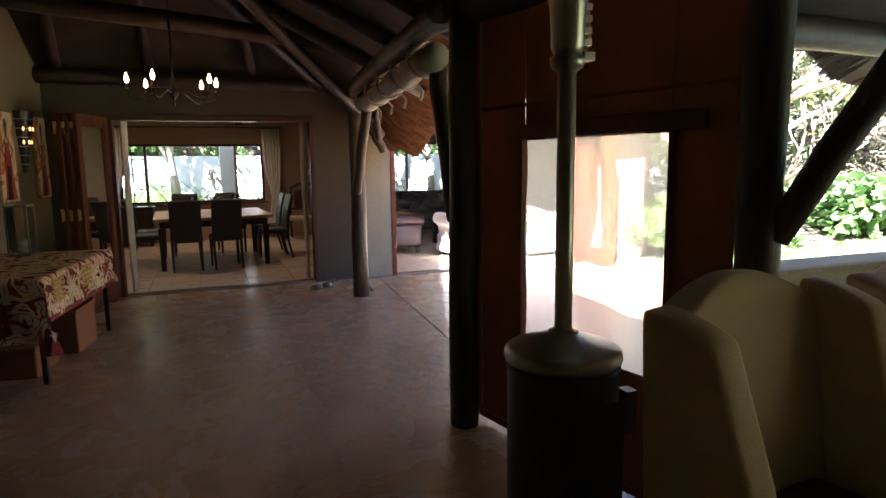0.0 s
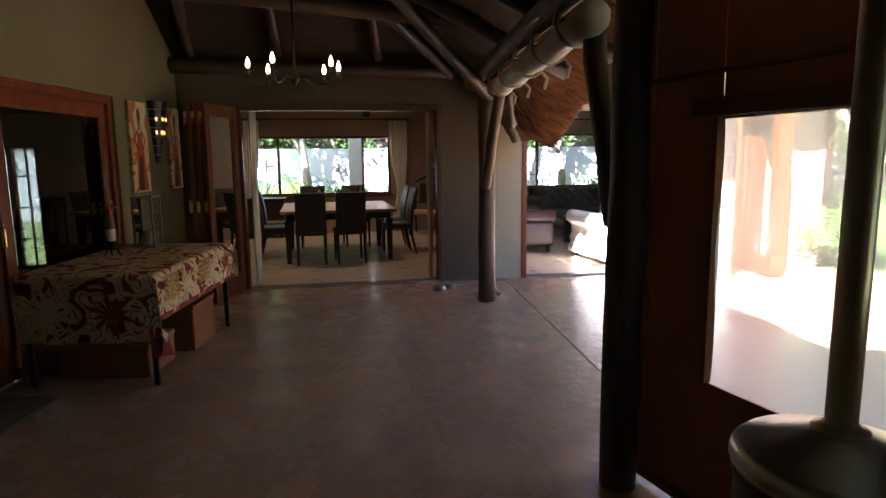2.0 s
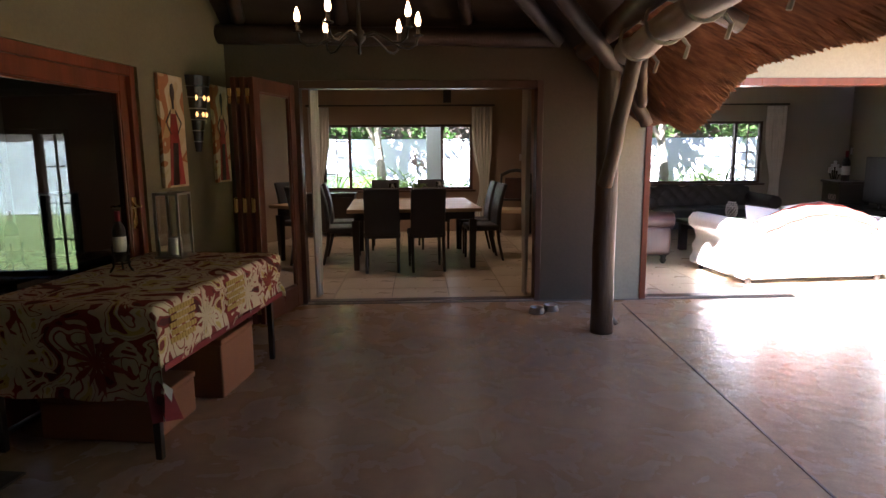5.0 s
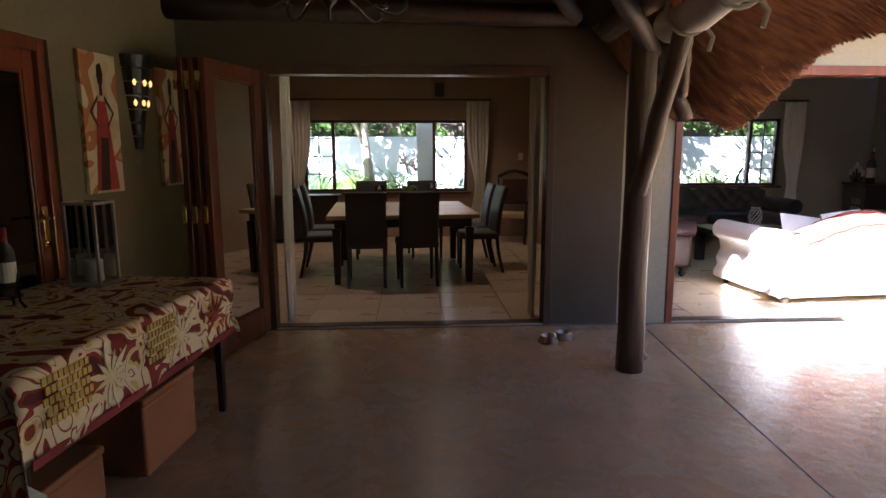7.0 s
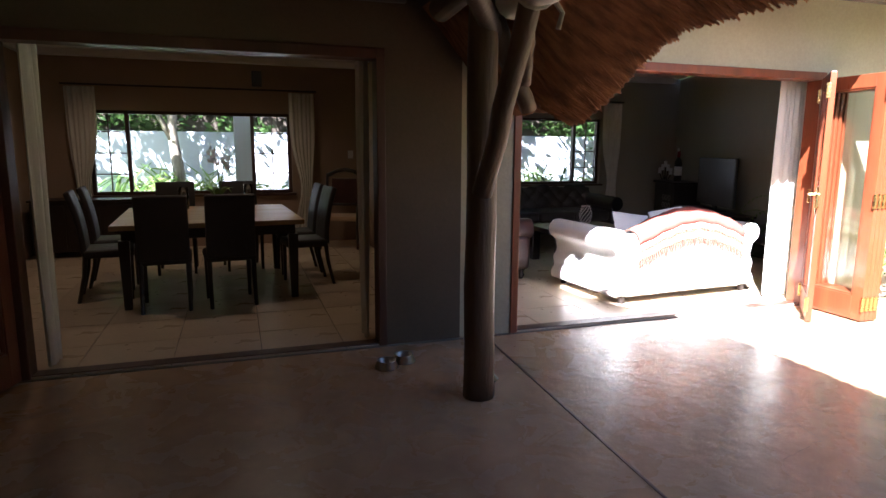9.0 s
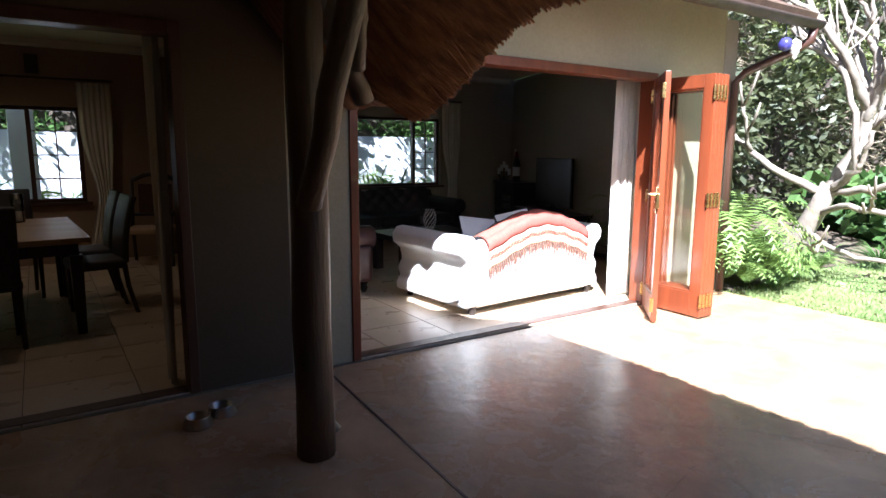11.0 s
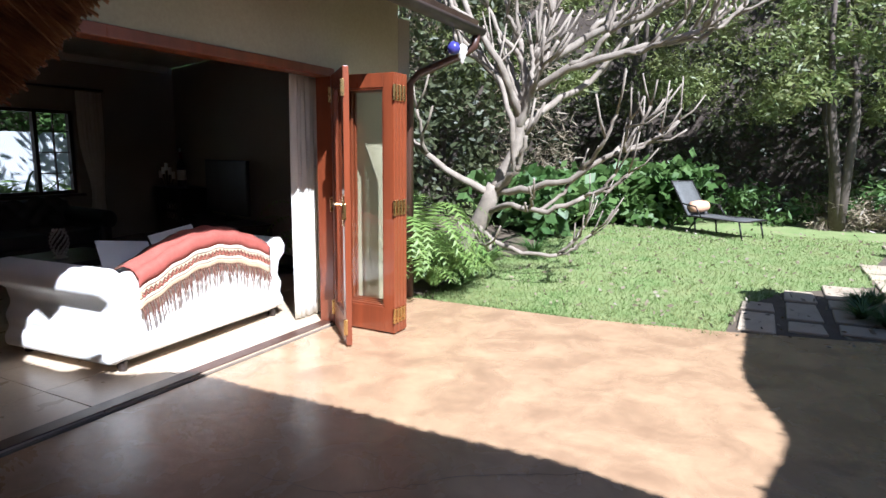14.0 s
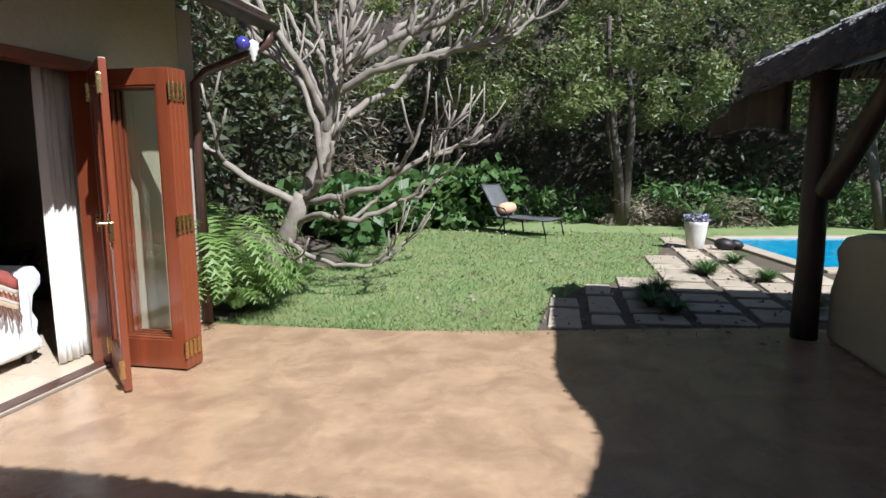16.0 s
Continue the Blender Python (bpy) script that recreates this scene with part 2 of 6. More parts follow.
# ---- mesh tools ----
class Build:
    """Collects faces and makes one mesh object of them."""

    def __init__(self):
        self.bm = bmesh.new()

    def box(self, x0, x1, y0, y1, z0, z1, m=None, taper=1.0):
        v = []
        cx, cy = (x0 + x1) / 2, (y0 + y1) / 2
        for z, k in ((z0, taper), (z1, 1.0)):
            for x, y in ((x0, y0), (x1, y0), (x1, y1), (x0, y1)):
                p = Vector((cx + (x - cx) * k, cy + (y - cy) * k, z))
                v.append(self.bm.verts.new(m @ p if m else p))
        for f in ((3, 2, 1, 0), (4, 5, 6, 7), (0, 1, 5, 4), (1, 2, 6, 5), (2, 3, 7, 6), (3, 0, 4, 7)):
            self.bm.faces.new([v[i] for i in f])
        return self

    def tube(self, pts, radii, sides=10, wobble=0.0, closed=True):
        pts = [Vector(p) for p in pts]
        if not isinstance(radii, (list, tuple)):
            radii = [radii] * len(pts)
        rings = []
        side = None
        for i, p in enumerate(pts):
            d = (pts[min(i + 1, len(pts) - 1)] - pts[max(i - 1, 0)]).normalized()
            if side is None:
                side = d.orthogonal().normalized()
            side = (side - d * side.dot(d)).normalized()
            up = d.cross(side)
            ring = []
            for k in range(sides):
                a = 2 * math.pi * k / sides
                r = radii[i] * (1 + wobble * (random.random() - 0.5))
                ring.append(self.bm.verts.new(p + (side * math.cos(a) + up * math.sin(a)) * r))
            rings.append(ring)
        for a, b in zip(rings, rings[1:]):
            for k in range(sides):
                self.bm.faces.new((a[k], a[(k + 1) % sides], b[(k + 1) % sides], b[k]))
        if closed:
            self.bm.faces.new(rings[0][::-1]), self.bm.faces.new(rings[-1])
        return self

    def log(self, a, b, r0, r1=None, sides=12, steps=7, bend=0.006):
        a, b = Vector(a), Vector(b)
        r1 = r1 or r0
        pts = [a.lerp(b, i / steps) + Vector((random.uniform(-bend, bend), random.uniform(-bend, bend), random.uniform(-bend, bend))) * (0 < i < steps) for i in range(steps + 1)]
        return self.tube(pts, [(r0 + (r1 - r0) * i / steps) * random.uniform(0.96, 1.04) for i in range(steps + 1)], sides, 0.05)

    def lathe(self, profile, center=(0, 0, 0), sides=24):
        c = Vector(center)
        rings = [[self.bm.verts.new(c + Vector((r * math.cos(2 * math.pi * k / sides), r * math.sin(2 * math.pi * k / sides), z))) for k in range(sides)] for r, z in profile]
        for a, b in zip(rings, rings[1:]):
            for k in range(sides):
                self.bm.faces.new((a[k], a[(k + 1) % sides], b[(k + 1) % sides], b[k]))
        self.bm.faces.new(rings[0][::-1]), self.bm.faces.new(rings[-1])
        return self

    def grid(self, fn, nu, nv):
        v = [[self.bm.verts.new(fn(i / nu, j / nv)) for j in range(nv + 1)] for i in range(nu + 1)]
        for i in range(nu):
            for j in range(nv):
                self.bm.faces.new((v[i][j], v[i + 1][j], v[i + 1][j + 1], v[i][j + 1]))
        return self

    def prism(self, outline, z0, z1, m=None):
        lo = [self.bm.verts.new((m @ Vector((x, y, z0))) if m else (x, y, z0)) for x, y in outline]
        hi = [self.bm.verts.new((m @ Vector((x, y, z1))) if m else (x, y, z1)) for x, y in outline]
        self.bm.faces.new(lo[::-1]), self.bm.faces.new(hi)
        k = len(outline)
        for i in range(k):
            self.bm.faces.new((lo[i], lo[(i + 1) % k], hi[(i + 1) % k], hi[i]))
        return self

    def done(self, name, mat, parent=None, bevel=0.0, smooth=False, thick=0.0, segments=2, sub=0):
        me = bpy.data.meshes.new(name)
        bmesh.ops.recalc_face_normals(self.bm, faces=self.bm.faces)
        self.bm.to_mesh(me)
        self.bm.free()
        me.materials.append(mat)
        if smooth:
            for p in me.polygons:
                p.use_smooth = True
        ob = new(name, me)
        if thick:
            s = ob.modifiers.new("thickness", "SOLIDIFY")
            s.thickness, s.offset = thick, 0
        if bevel:
            b = ob.modifiers.new("edges", "BEVEL")
            b.width, b.segments, b.limit_method, b.angle_limit = bevel, segments, "ANGLE", radians(40)
            b.harden_normals = False
        if sub:
            s = ob.modifiers.new("round", "SUBSURF")
            s.levels = s.render_levels = sub
        if parent:
            ob.parent = parent
        return ob


def thing(name, m, label, category, group=""):
    ob = new(name)
    ob.empty_display_size = 0.1
    ob.matrix_basis = m
    return tagged(ob, label, category, group)


def structure(ob, label="", category=""):
    return tagged(ob, label, category, kind="structure")


def wall(name, origin, turn, length, height, thick, holes, mat, label, z0=0.0):
    """A wall along its own x from origin, its room face at y = 0, thickness towards +y; holes: (x0, x1, z0, z1)."""
    m = pose(origin[0], origin[1], 0, 0, 0, turn)
    w = Build()
    xs = sorted({0, length, *[h[0] for h in holes], *[h[1] for h in holes]})
    for a, b in zip(xs, xs[1:]):
        cuts = sorted((h[2], h[3]) for h in holes if h[0] < (a + b) / 2 < h[1])
        z = z0
        for c0, c1 in cuts:
            if c0 > z + 0.001:
                w.box(a, b, 0, thick, z, c0, m)
            z = c1
        if z < height:
            w.box(a, b, 0, thick, z, height, m)
    return structure(w.done(name, mat), label, "wall")


def leaves(name, spots, mat, size, parent=None, shape=0.4, droop=0.3):
    """Many small pointed leaves, one at each of the spots, turned every way."""
    n = len(spots)
    rng = np.random.default_rng(len(name) * 7 + n)
    p = np.asarray(spots, float)
    d = rng.normal(size=(n, 3))
    d[:, 2] = d[:, 2] * 0.6 - droop
    d /= np.linalg.norm(d, axis=1)[:, None]
    s = np.cross(d, rng.normal(size=(n, 3)))
    s /= np.linalg.norm(s, axis=1)[:, None] + 1e-9
    ln = size * rng.uniform(0.6, 1.3, n)[:, None]
    w = ln * shape * 0.5
    v = np.stack([p, p + d * ln * 0.45 + s * w, p + d * ln, p + d * ln * 0.45 - s * w], 1).reshape(-1, 3)
    me = bpy.data.meshes.new(name)
    me.from_pydata(v.tolist(), [], (np.arange(n * 4).reshape(-1, 4)).tolist())
    me.materials.append(mat)
    ob = new(name, me)
    if parent:
        ob.parent = parent
    return ob


def clumped(n, lo, hi, clumps, radius, seed):
    """Spots gathered in uneven clumps inside a box."""
    rng = np.random.default_rng(seed)
    lo, hi = np.array(lo, float), np.array(hi, float)
    c = rng.uniform(lo, hi, (clumps, 3))
    r = radius * rng.uniform(0.5, 1.4, clumps)
    k = rng.integers(0, clumps, n)
    q = rng.normal(size=(n, 3))
    q = q / np.linalg.norm(q, axis=1)[:, None] * (rng.uniform(0.25, 1, n) ** 0.5)[:, None]
    q[:, 2] *= 0.75
    p = c[k] + q * r[k][:, None]
    p[:, 2] = np.maximum(p[:, 2], 0.02)
    return p


# ---- ground, floors and walls ----
LEAN8 = -8.0           # the covered patio stands askew to the house
FRONT = 9.17           # face of the house wall


def on_left(y):
    return -1.29 - 0.1405 * (9.19 - y)


WING_END = 7.6        # outer end of the roofed wing


def bump(v, at, wide):
    return math.exp(-((v - at) / wide) ** 2)


def main_edge(y):
    """x of the eave along the patio, bulging a little between its rafters."""
    return 2.82 - 0.10 * bump(y, 4.45, 0.45) - 0.06 * bump(y, 8.3, 0.8) + 0.012 * math.sin(y * 5.1)


def wing_edge(x):
    """y of the wing's eave, sagging back where the two roofs meet."""
    return 4.40 - 0.32 * bump(x, 3.55, 0.62) - 0.10 * bump(x, 2.6, 0.2) + 0.03 * (x - 4.5) + 0.015 * math.sin(x * 4.3)


def roof_z(x, y):
    """Underside of the thatch."""
    step = lambda a, b, v: max(0.0, min(1.0, (v - a) / (b - a))) ** 2 * (3 - 2 * max(0.0, min(1.0, (v - a) / (b - a))))
    main = 2.03 + 0.45 * (2.84 - x)
    wing = 2.10 + 0.45 * (4.26 - y)
    z = min(max(main, wing), 2.1 + 0.6 * (WING_END - x) if x > 2.84 else 9, 2.55 + 0.8 * (9.2 - y) if x < 1.9 else 9, 4.4)
    z -= 0.45 * step(7.5, 8.5, y) * step(1.7, 2.6, x)
    return z


ground = Build().box(-60, 60, -60, 60, -0.5, -0.03).done("ground", GRASS)
structure(ground, "mown green lawn reaching to the garden edges", "ground")
patio = Build().prism([(-2.6, -3.0), (7.6, -3.0), (7.5, 4.1), (7.25, 5.3), (7.03, 6.2), (6.82, 7.4), (6.76, FRONT - 0.02), (-2.6, FRONT - 0.02)], -0.2, 0.0).done("floor_patio", CONCRETE, bevel=0.01)
structure(patio, "brown polished screed patio floor with fine cracks", "floor")
joint = Build()
joint.box(-0.007, 0.007, -3.6, 3.1, 0.0, 0.003, pose(2.215, 5.9, 0, 0, 0, -3.4))
structure(joint.done("floor_joint", DARKFRAME), "dark expansion joint across the patio floor", "trim")

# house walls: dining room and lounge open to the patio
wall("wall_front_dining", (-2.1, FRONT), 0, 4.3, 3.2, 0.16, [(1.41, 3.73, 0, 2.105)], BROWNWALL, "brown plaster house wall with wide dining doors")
wall("wall_front_lounge", (2.2, FRONT), 0, 4.45, 3.2, 0.16, [(0.42, 3.45, 0, 2.12)], CREAM, "cream plaster house wall with wide folding doors")
wall("wall_left", (on_left(-3), -3.0), 90 + LEAN8, 12.3, 4.6, 0.16, [(6.5, 10.91, 0, 2.05)], PLASTER, "olive plaster side wall of the patio")
# two unseen walls added behind the viewpoint to hold daylight back
wall("wall_back", (1.698, -3.0), 180, 4.8, 4.6, 0.16, [], PLASTER, "unseen olive wall added to keep light out of the patio")
wall("wall_back_wing", (6.9, -3.0), 180, 5.2, 4.6, 0.16, [], PLASTER, "unseen olive wall added to keep light out of the roofed wing")
wall("wall_dining_left", (-1.95, 9.33), 90, 5.1, 2.7, 0.14, [], TAUPE, "taupe painted dining room side wall")
wall("wall_dining_back", (-2.1, 14.4), 0, 4.7, 2.7, 0.2, [(0.85, 3.53, 0.77, 1.93)], TAUPE, "taupe painted dining room wall with a wide window")
structure(Build().box(2.46, 2.6, FRONT + 0.162, 14.4, 0, 2.7).done("wall_between", TAUPE), "painted wall between dining room and lounge", "wall")
wall("wall_lounge_back", (2.602, 14.4), 0, 5.9, 2.7, 0.2, [(1.46, 4.14, 0.84, 1.96)], STONEGREY, "warm grey lounge wall with a wide window")
wall("wall_lounge_side", (6.655, FRONT), 72, 5.6, 2.7, -0.14, [], STONEGREY, "warm grey painted lounge side wall")
ceil = Build().prism([(-2.1, 9.335), (6.75, 9.335), (8.4, 14.6), (-2.1, 14.6)], 2.7, 2.85)
for x0, x1, y0, y1 in ((-1.95, 2.46, 14.3, 14.4), (-1.95, 2.46, 9.335, 9.43), (-1.95, -1.86, 9.43, 14.3), (2.37, 2.46, 9.43, 14.3), (2.6, 8.2, 14.3, 14.4), (2.6, 6.6, 9.335, 9.43)):
    ceil.box(x0, x1, y0, y1, 2.61, 2.71)
structure(ceil.done("ceiling", WHITE, bevel=0.02), "white ceiling with moulded cornice", "ceiling")
# closed room added behind the sliding door so that its glass stays dark
dark = Build()
dark.box(-4.6, -4.5, 2.5, 9.0, 0, 2.6).box(-4.5, -2.2, 2.4, 2.5, 0, 2.6).box(-4.5, -3.9, 9.0, 9.1, 0, 2.6).box(-2.65, -1.8, 9.0, 9.1, 0, 2.6).box(-3.9, -2.65, 9.0, 9.1, 0, 0.35).box(-3.9, -2.65, 9.0, 9.1, 1.68, 2.6).box(-4.6, -1.75, 2.4, 9.1, 2.6, 2.7)
structure(dark.done("wall_side_room", TAUPE), "dim taupe walls of the room added behind the sliding door", "wall")
# untiled slab; the grout's dark tone stands for the room's dimness
structure(Build().box(-4.6, -1.85, 2.4, 9.1, -0.1, -0.004).done("floor_side_room", GROUT), "plain dark floor of the added side room", "floor")


def tile_floor(name, x0, x1, y0, y1, step, ox, oy, label, slant=0.0):
    far = lambda y: x1 + slant * (y - y0)
    bed = Build().prism([(x0, y0), (x1, y0), (far(y1), y1), (x0, y1)], -0.12, 0.006).done(name, GROUT)
    structure(bed, label, "floor")
    shared = {}
    i0, j0 = math.floor((x0 - ox) / step), math.floor((y0 - oy) / step)
    for i in range(i0, i0 + int((far(y1) - x0) / step) + 3):
        for j in range(j0, j0 + int((y1 - y0) / step) + 3):
            c, d = max(y0, oy + j * step), min(y1, oy + (j + 1) * step)
            a, b = max(x0, ox + i * step), min(far(c), ox + (i + 1) * step)
            if b - a < 0.04 or d - c < 0.04:
                continue
            key = (round(b - a, 3), round(d - c, 3))
            if key not in shared:
                w, h = (b - a) / 2 - 0.003, (d - c) / 2 - 0.003
                t = Build()
                t.box(-w, w, -h, h, 0.0, 0.012)
                first = t.done("tile", TILE, bevel=0.002, segments=1)
                shared[key] = first.data
            else:
                first = new("tile", shared[key])
            first.location = ((a + b) / 2, (c + d) / 2, 0.004)
            first.parent = bed
    return bed


# thatch over the patio: lining, outer skin and ragged edge
def thatch_sheet(name, x0, x1, y0, y1, nx, ny, mat, lift, label, edge=None):
    b = Build()
    def at(u, v):
        x, y = x0 + (x1 - x0) * u, y0 + (y1 - y0) * v
        if edge == "main":
            x = x0 + (main_edge(y) - x0) * u
        elif edge == "wing":
            y = y0 + (wing_edge(x) - y0) * v
        return Vector((x, y, roof_z(x, y) + lift + 0.012 * noise.noise(Vector((u * 40, v * 60, lift)))))
    b.grid(at, nx, ny)
    return b.done(name, mat, smooth=True)


roof = thing("thatched_roof", pose(0, 0, 2.0), "dark thatched patio roof with a ragged straw eave", "roof")


def under(ob):
    ob.parent = roof
    ob.matrix_parent_inverse = roof.matrix_basis.inverted()
    return ob


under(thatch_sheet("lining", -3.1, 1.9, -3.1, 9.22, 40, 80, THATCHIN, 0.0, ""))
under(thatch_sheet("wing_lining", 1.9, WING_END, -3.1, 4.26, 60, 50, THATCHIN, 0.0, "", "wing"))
under(thatch_sheet("eave_lining", 1.9, 2.84, 4.26, 8.62, 14, 90, THATCH, 0.0, "", "main"))
under(thatch_sheet("corner_lining", 1.9, 2.62, 8.62, 9.19, 8, 8, THATCH, 0.0, ""))
under(thatch_sheet("corner_skin", -3.1, 2.62, 8.62, 9.19, 30, 8, THATCHTOP, 0.2, ""))
under(thatch_sheet("outer_skin", -3.1, 2.84, -3.1, 8.62, 30, 120, THATCHTOP, 0.2, "", "main"))
under(thatch_sheet("wing_skin", 2.6, WING_END, -3.1, 4.26, 60, 40, THATCHTOP, 0.206, "", "wing"))


def straw_edge(name, pts, count, mat, inward, seed):
    """Cut straw ends along an eave: thin slivers from lining to skin."""
    rng = random.Random(seed)
    b = Build()
    pts = [Vector(p) for p in pts]
    lens = [(q - p).length for p, q in zip(pts, pts[1:])]
    total = sum(lens)
    for _ in range(count):
        s, i = rng.random() * total, 0
        while s > lens[i] and i < len(lens) - 1:
            s -= lens[i]
            i += 1
        p = pts[i].lerp(pts[i + 1], s / lens[i])
        way = (pts[i + 1] - pts[i]).normalized()
        out = Vector((way.y, -way.x, 0)) * inward
        h = rng.uniform(-0.01, 0.215)
        a = p + out * -0.22 + Vector((0, 0, h + 0.1)) + way * rng.uniform(-0.04, 0.04)
        c = p + out * rng.uniform(-0.02, 0.035) + Vector((0, 0, h - rng.uniform(0, 0.02))) + way * rng.uniform(-0.03, 0.03)
        w = way * rng.uniform(0.004, 0.008)
        u = Vector((0, 0, 0.008))
        v = [b.bm.verts.new(q) for q in (a - w, a + w, c + w, c - w)]
        b.bm.faces.new(v)
        v = [b.bm.verts.new(q) for q in (a - u, a + u, c + u, c - u)]
        b.bm.faces.new(v)
    return tagged(under(b.done(name, mat)), kind="stuff")


eave = [(main_edge(y), y, roof_z(main_edge(y), y)) for y in [4.2 + 0.17 * k for k in range(26)] + [8.62]]
straw_edge("straw_ends", eave + [(2.5, 8.62, roof_z(2.5, 8.62)), (2.2, 8.62, roof_z(2.2, 8.62)), (1.9, 8.62, roof_z(1.9, 8.62))], 9000, THATCH, 1, 3)
straw_edge("wing_straw_ends", [(x, wing_edge(x), roof_z(x, wing_edge(x) - 0.01)) for x in [2.7 + 0.25 * k for k in range(20)] + [WING_END]] + [(WING_END, y, roof_z(WING_END - 0.01, y)) for y in (4, 3, 1, -2)], 6000, THATCHTOP, -1, 4)
# drooping thatch corner; its shade is put in by the dark lining colour
lip = Build()
lip.grid(lambda u, v: Vector((7.3 + 0.82 * u, 4.25 + 0.36 * u + 0.02 * math.sin(u * 23), 2.14 - 0.40 * u ** 1.4 - v * (0.46 - 0.38 * u) + 0.012 * math.sin(u * 31 + v * 5))), 24, 8)
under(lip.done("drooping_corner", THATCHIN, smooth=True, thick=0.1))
straw = Build()
for _ in range(5200):
    y = random.uniform(4.3, 8.6)
    x0 = random.uniform(1.9, 2.5)
    x1 = min(main_edge(y), x0 + random.uniform(0.2, 0.45))
    straw.tube([(x0, y, roof_z(x0, y) - 0.006), (x1, y + random.uniform(-0.03, 0.03), roof_z(x1, y) - 0.010)], 0.003, 3, closed=False)
tagged(under(straw.done("hanging_straw", THATCH)), kind="stuff")

# timber frame of the patio
def log_thing(name, a, b, r0, r1, mat, label, category="post"):
    ob = Build().log(a, b, r0, r1).done(name, mat, smooth=True)
    return tagged(ob, label, category)


POLE_AT, POST_AT, POST3_AT, POST2_AT = (1.925, 8.10), (1.672, 4.43), (2.17, 2.90), (7.2, 4.03)
log_thing("timber_pole", (*POLE_AT, 0), (*POLE_AT, 2.3), 0.088, 0.082, POLE, "weathered gum pole carrying the thatch beside the dining doors")
log_thing("timber_post", (*POST_AT, 0), (POST_AT[0] + 0.01, POST_AT[1], 2.5), 0.085, 0.08, DARKPOLE, "dark creosoted timber post on the patio floor")
log_thing("timber_post", (*POST3_AT, 0), (*POST3_AT, 2.5), 0.078, 0.074, DARKPOLE, "dark creosoted timber post on the patio floor")
log_thing("timber_post", (*POST2_AT, 0), (*POST2_AT, 2.3), 0.105, 0.095, DARKPOLE, "thick dark timber post at the roof corner")
log_thing("roof_brace", (1.87, 7.96, 1.2), (1.92, 7.45, 2.2), 0.055, 0.055, POLE, "short diagonal pole brace under the eave beam", "brace")
log_thing("roof_brace", (1.67, 4.52, 1.2), (1.77, 5.12, 2.25), 0.06, 0.06, DARKPOLE, "dark diagonal pole brace under the eave beam", "brace")
log_thing("roof_brace", (2.20, 2.86, 1.25), (2.44, 2.36, 2.25), 0.055, 0.055, DARKPOLE, "dark diagonal pole brace under the eave beam", "brace")
log_thing("roof_brace", (7.08, 4.0, 1.2), (6.2, 3.9, 2.15), 0.085, 0.08, DARKPOLE, "thick dark diagonal brace of the corner post", "brace")
log_thing("eave_beam", (1.62, 4.4, 2.36), (1.9, 8.75, 2.3), 0.085, 0.08, POLE, "long gum pole beam along the thatched eave", "beam")
log_thing("eave_beam", (1.62, 4.75, 2.34), (2.32, 2.1, 2.34), 0.085, 0.08, DARKPOLE, "dark gum pole beam over the canvas blind", "beam")
log_thing("eave_beam", (2.2, 3.75, 2.2), (7.4, 4.03, 2.2), 0.09, 0.09, DARKPOLE, "dark pole beam along the roof edge", "beam")
log_thing("wall_beam", (-1.4, 9.08, 2.5), (1.75, 9.05, 2.46), 0.085, 0.08, DARKPOLE, "dark pole beam along the house wall", "beam")
for y in (-1.6, -0.4, 0.8, 2.0, 3.1, 4.1, 5.0, 5.9, 6.8):
    log_thing("rafter", (2.35, y + 0.2, roof_z(2.35, y + 0.2) - 0.07), (-1.7, y - 0.1, min(4.3, roof_z(-1.7, y - 0.1) - 0.08)), 0.06, 0.05, DARKPOLE, "dark gum pole rafter under the thatch", "rafter")["group"] = "rafters under the thatch"
for a, b in (((2.3, 8.45, 1.86), (0.35, 6.3, 3.1)), ((1.7, 8.9, 2.42), (0.3, 6.9, 3.1)), ((0.9, 9.0, 2.6), (0.5, 7.2, 3.95)), ((-0.2, 9.0, 2.6), (-0.2, 7.2, 3.95)), ((-1.1, 9.0, 2.6), (-0.9, 7.2, 3.95))):
    log_thing("rafter", a, b, 0.06, 0.05, DARKPOLE, "dark gum pole rafter under the thatch", "rafter")["group"] = "rafters under the thatch"
log_thing("tie_beam", (-1.75, 7.4, 2.95), (1.9, 7.3, 2.62), 0.09, 0.08, DARKPOLE, "dark horizontal tie beam under the thatch", "beam")
log_thing("tie_beam", (-2.0, 4.2, 2.95), (1.6, 4.72, 2.5), 0.09, 0.08, DARKPOLE, "dark horizontal tie beam under the thatch", "beam")
log_thing("king_post", (-0.9, 7.38, 2.9), (-0.9, 7.38, 4.0), 0.07, 0.07, DARKPOLE, "dark upright pole on the tie beam", "post")
log_thing("thatch_spar", (1.98, 8.1, 2.12), (2.28, 8.25, 1.66), 0.06, 0.05, POLE, "sawn pole end under the thatched corner", "spar")
log_thing("thatch_spar", (2.1, 7.9, 2.14), (2.2, 8.15, 1.8), 0.04, 0.035, POLE, "thin pole end under the thatched corner", "spar")

# canvas blind hung between two posts, with a clear window
blind = thing("canvas_blind", pose(1.775, 4.504, 0, 0, 0, -76.3), "rust canvas drop blind with a clear window", "blind")
L = 1.57
cb = Build()
for a, b, c, d in ((-0.10, 0.42, 0.04, 2.3), (1.29, L, 0.04, 2.3), (0.42, 1.29, 0.04, 0.60), (0.42, 1.29, 1.63, 2.3)):
    cb.grid(lambda u, v, a=a, b=b, c=c, d=d: Vector((a + (b - a) * u, 0.012 * math.sin(3.0 * (a + (b - a) * u) + 2 * v), c + (d - c) * v)), 6, 10)
cb.done("canvas", BLIND, blind, thick=0.004)
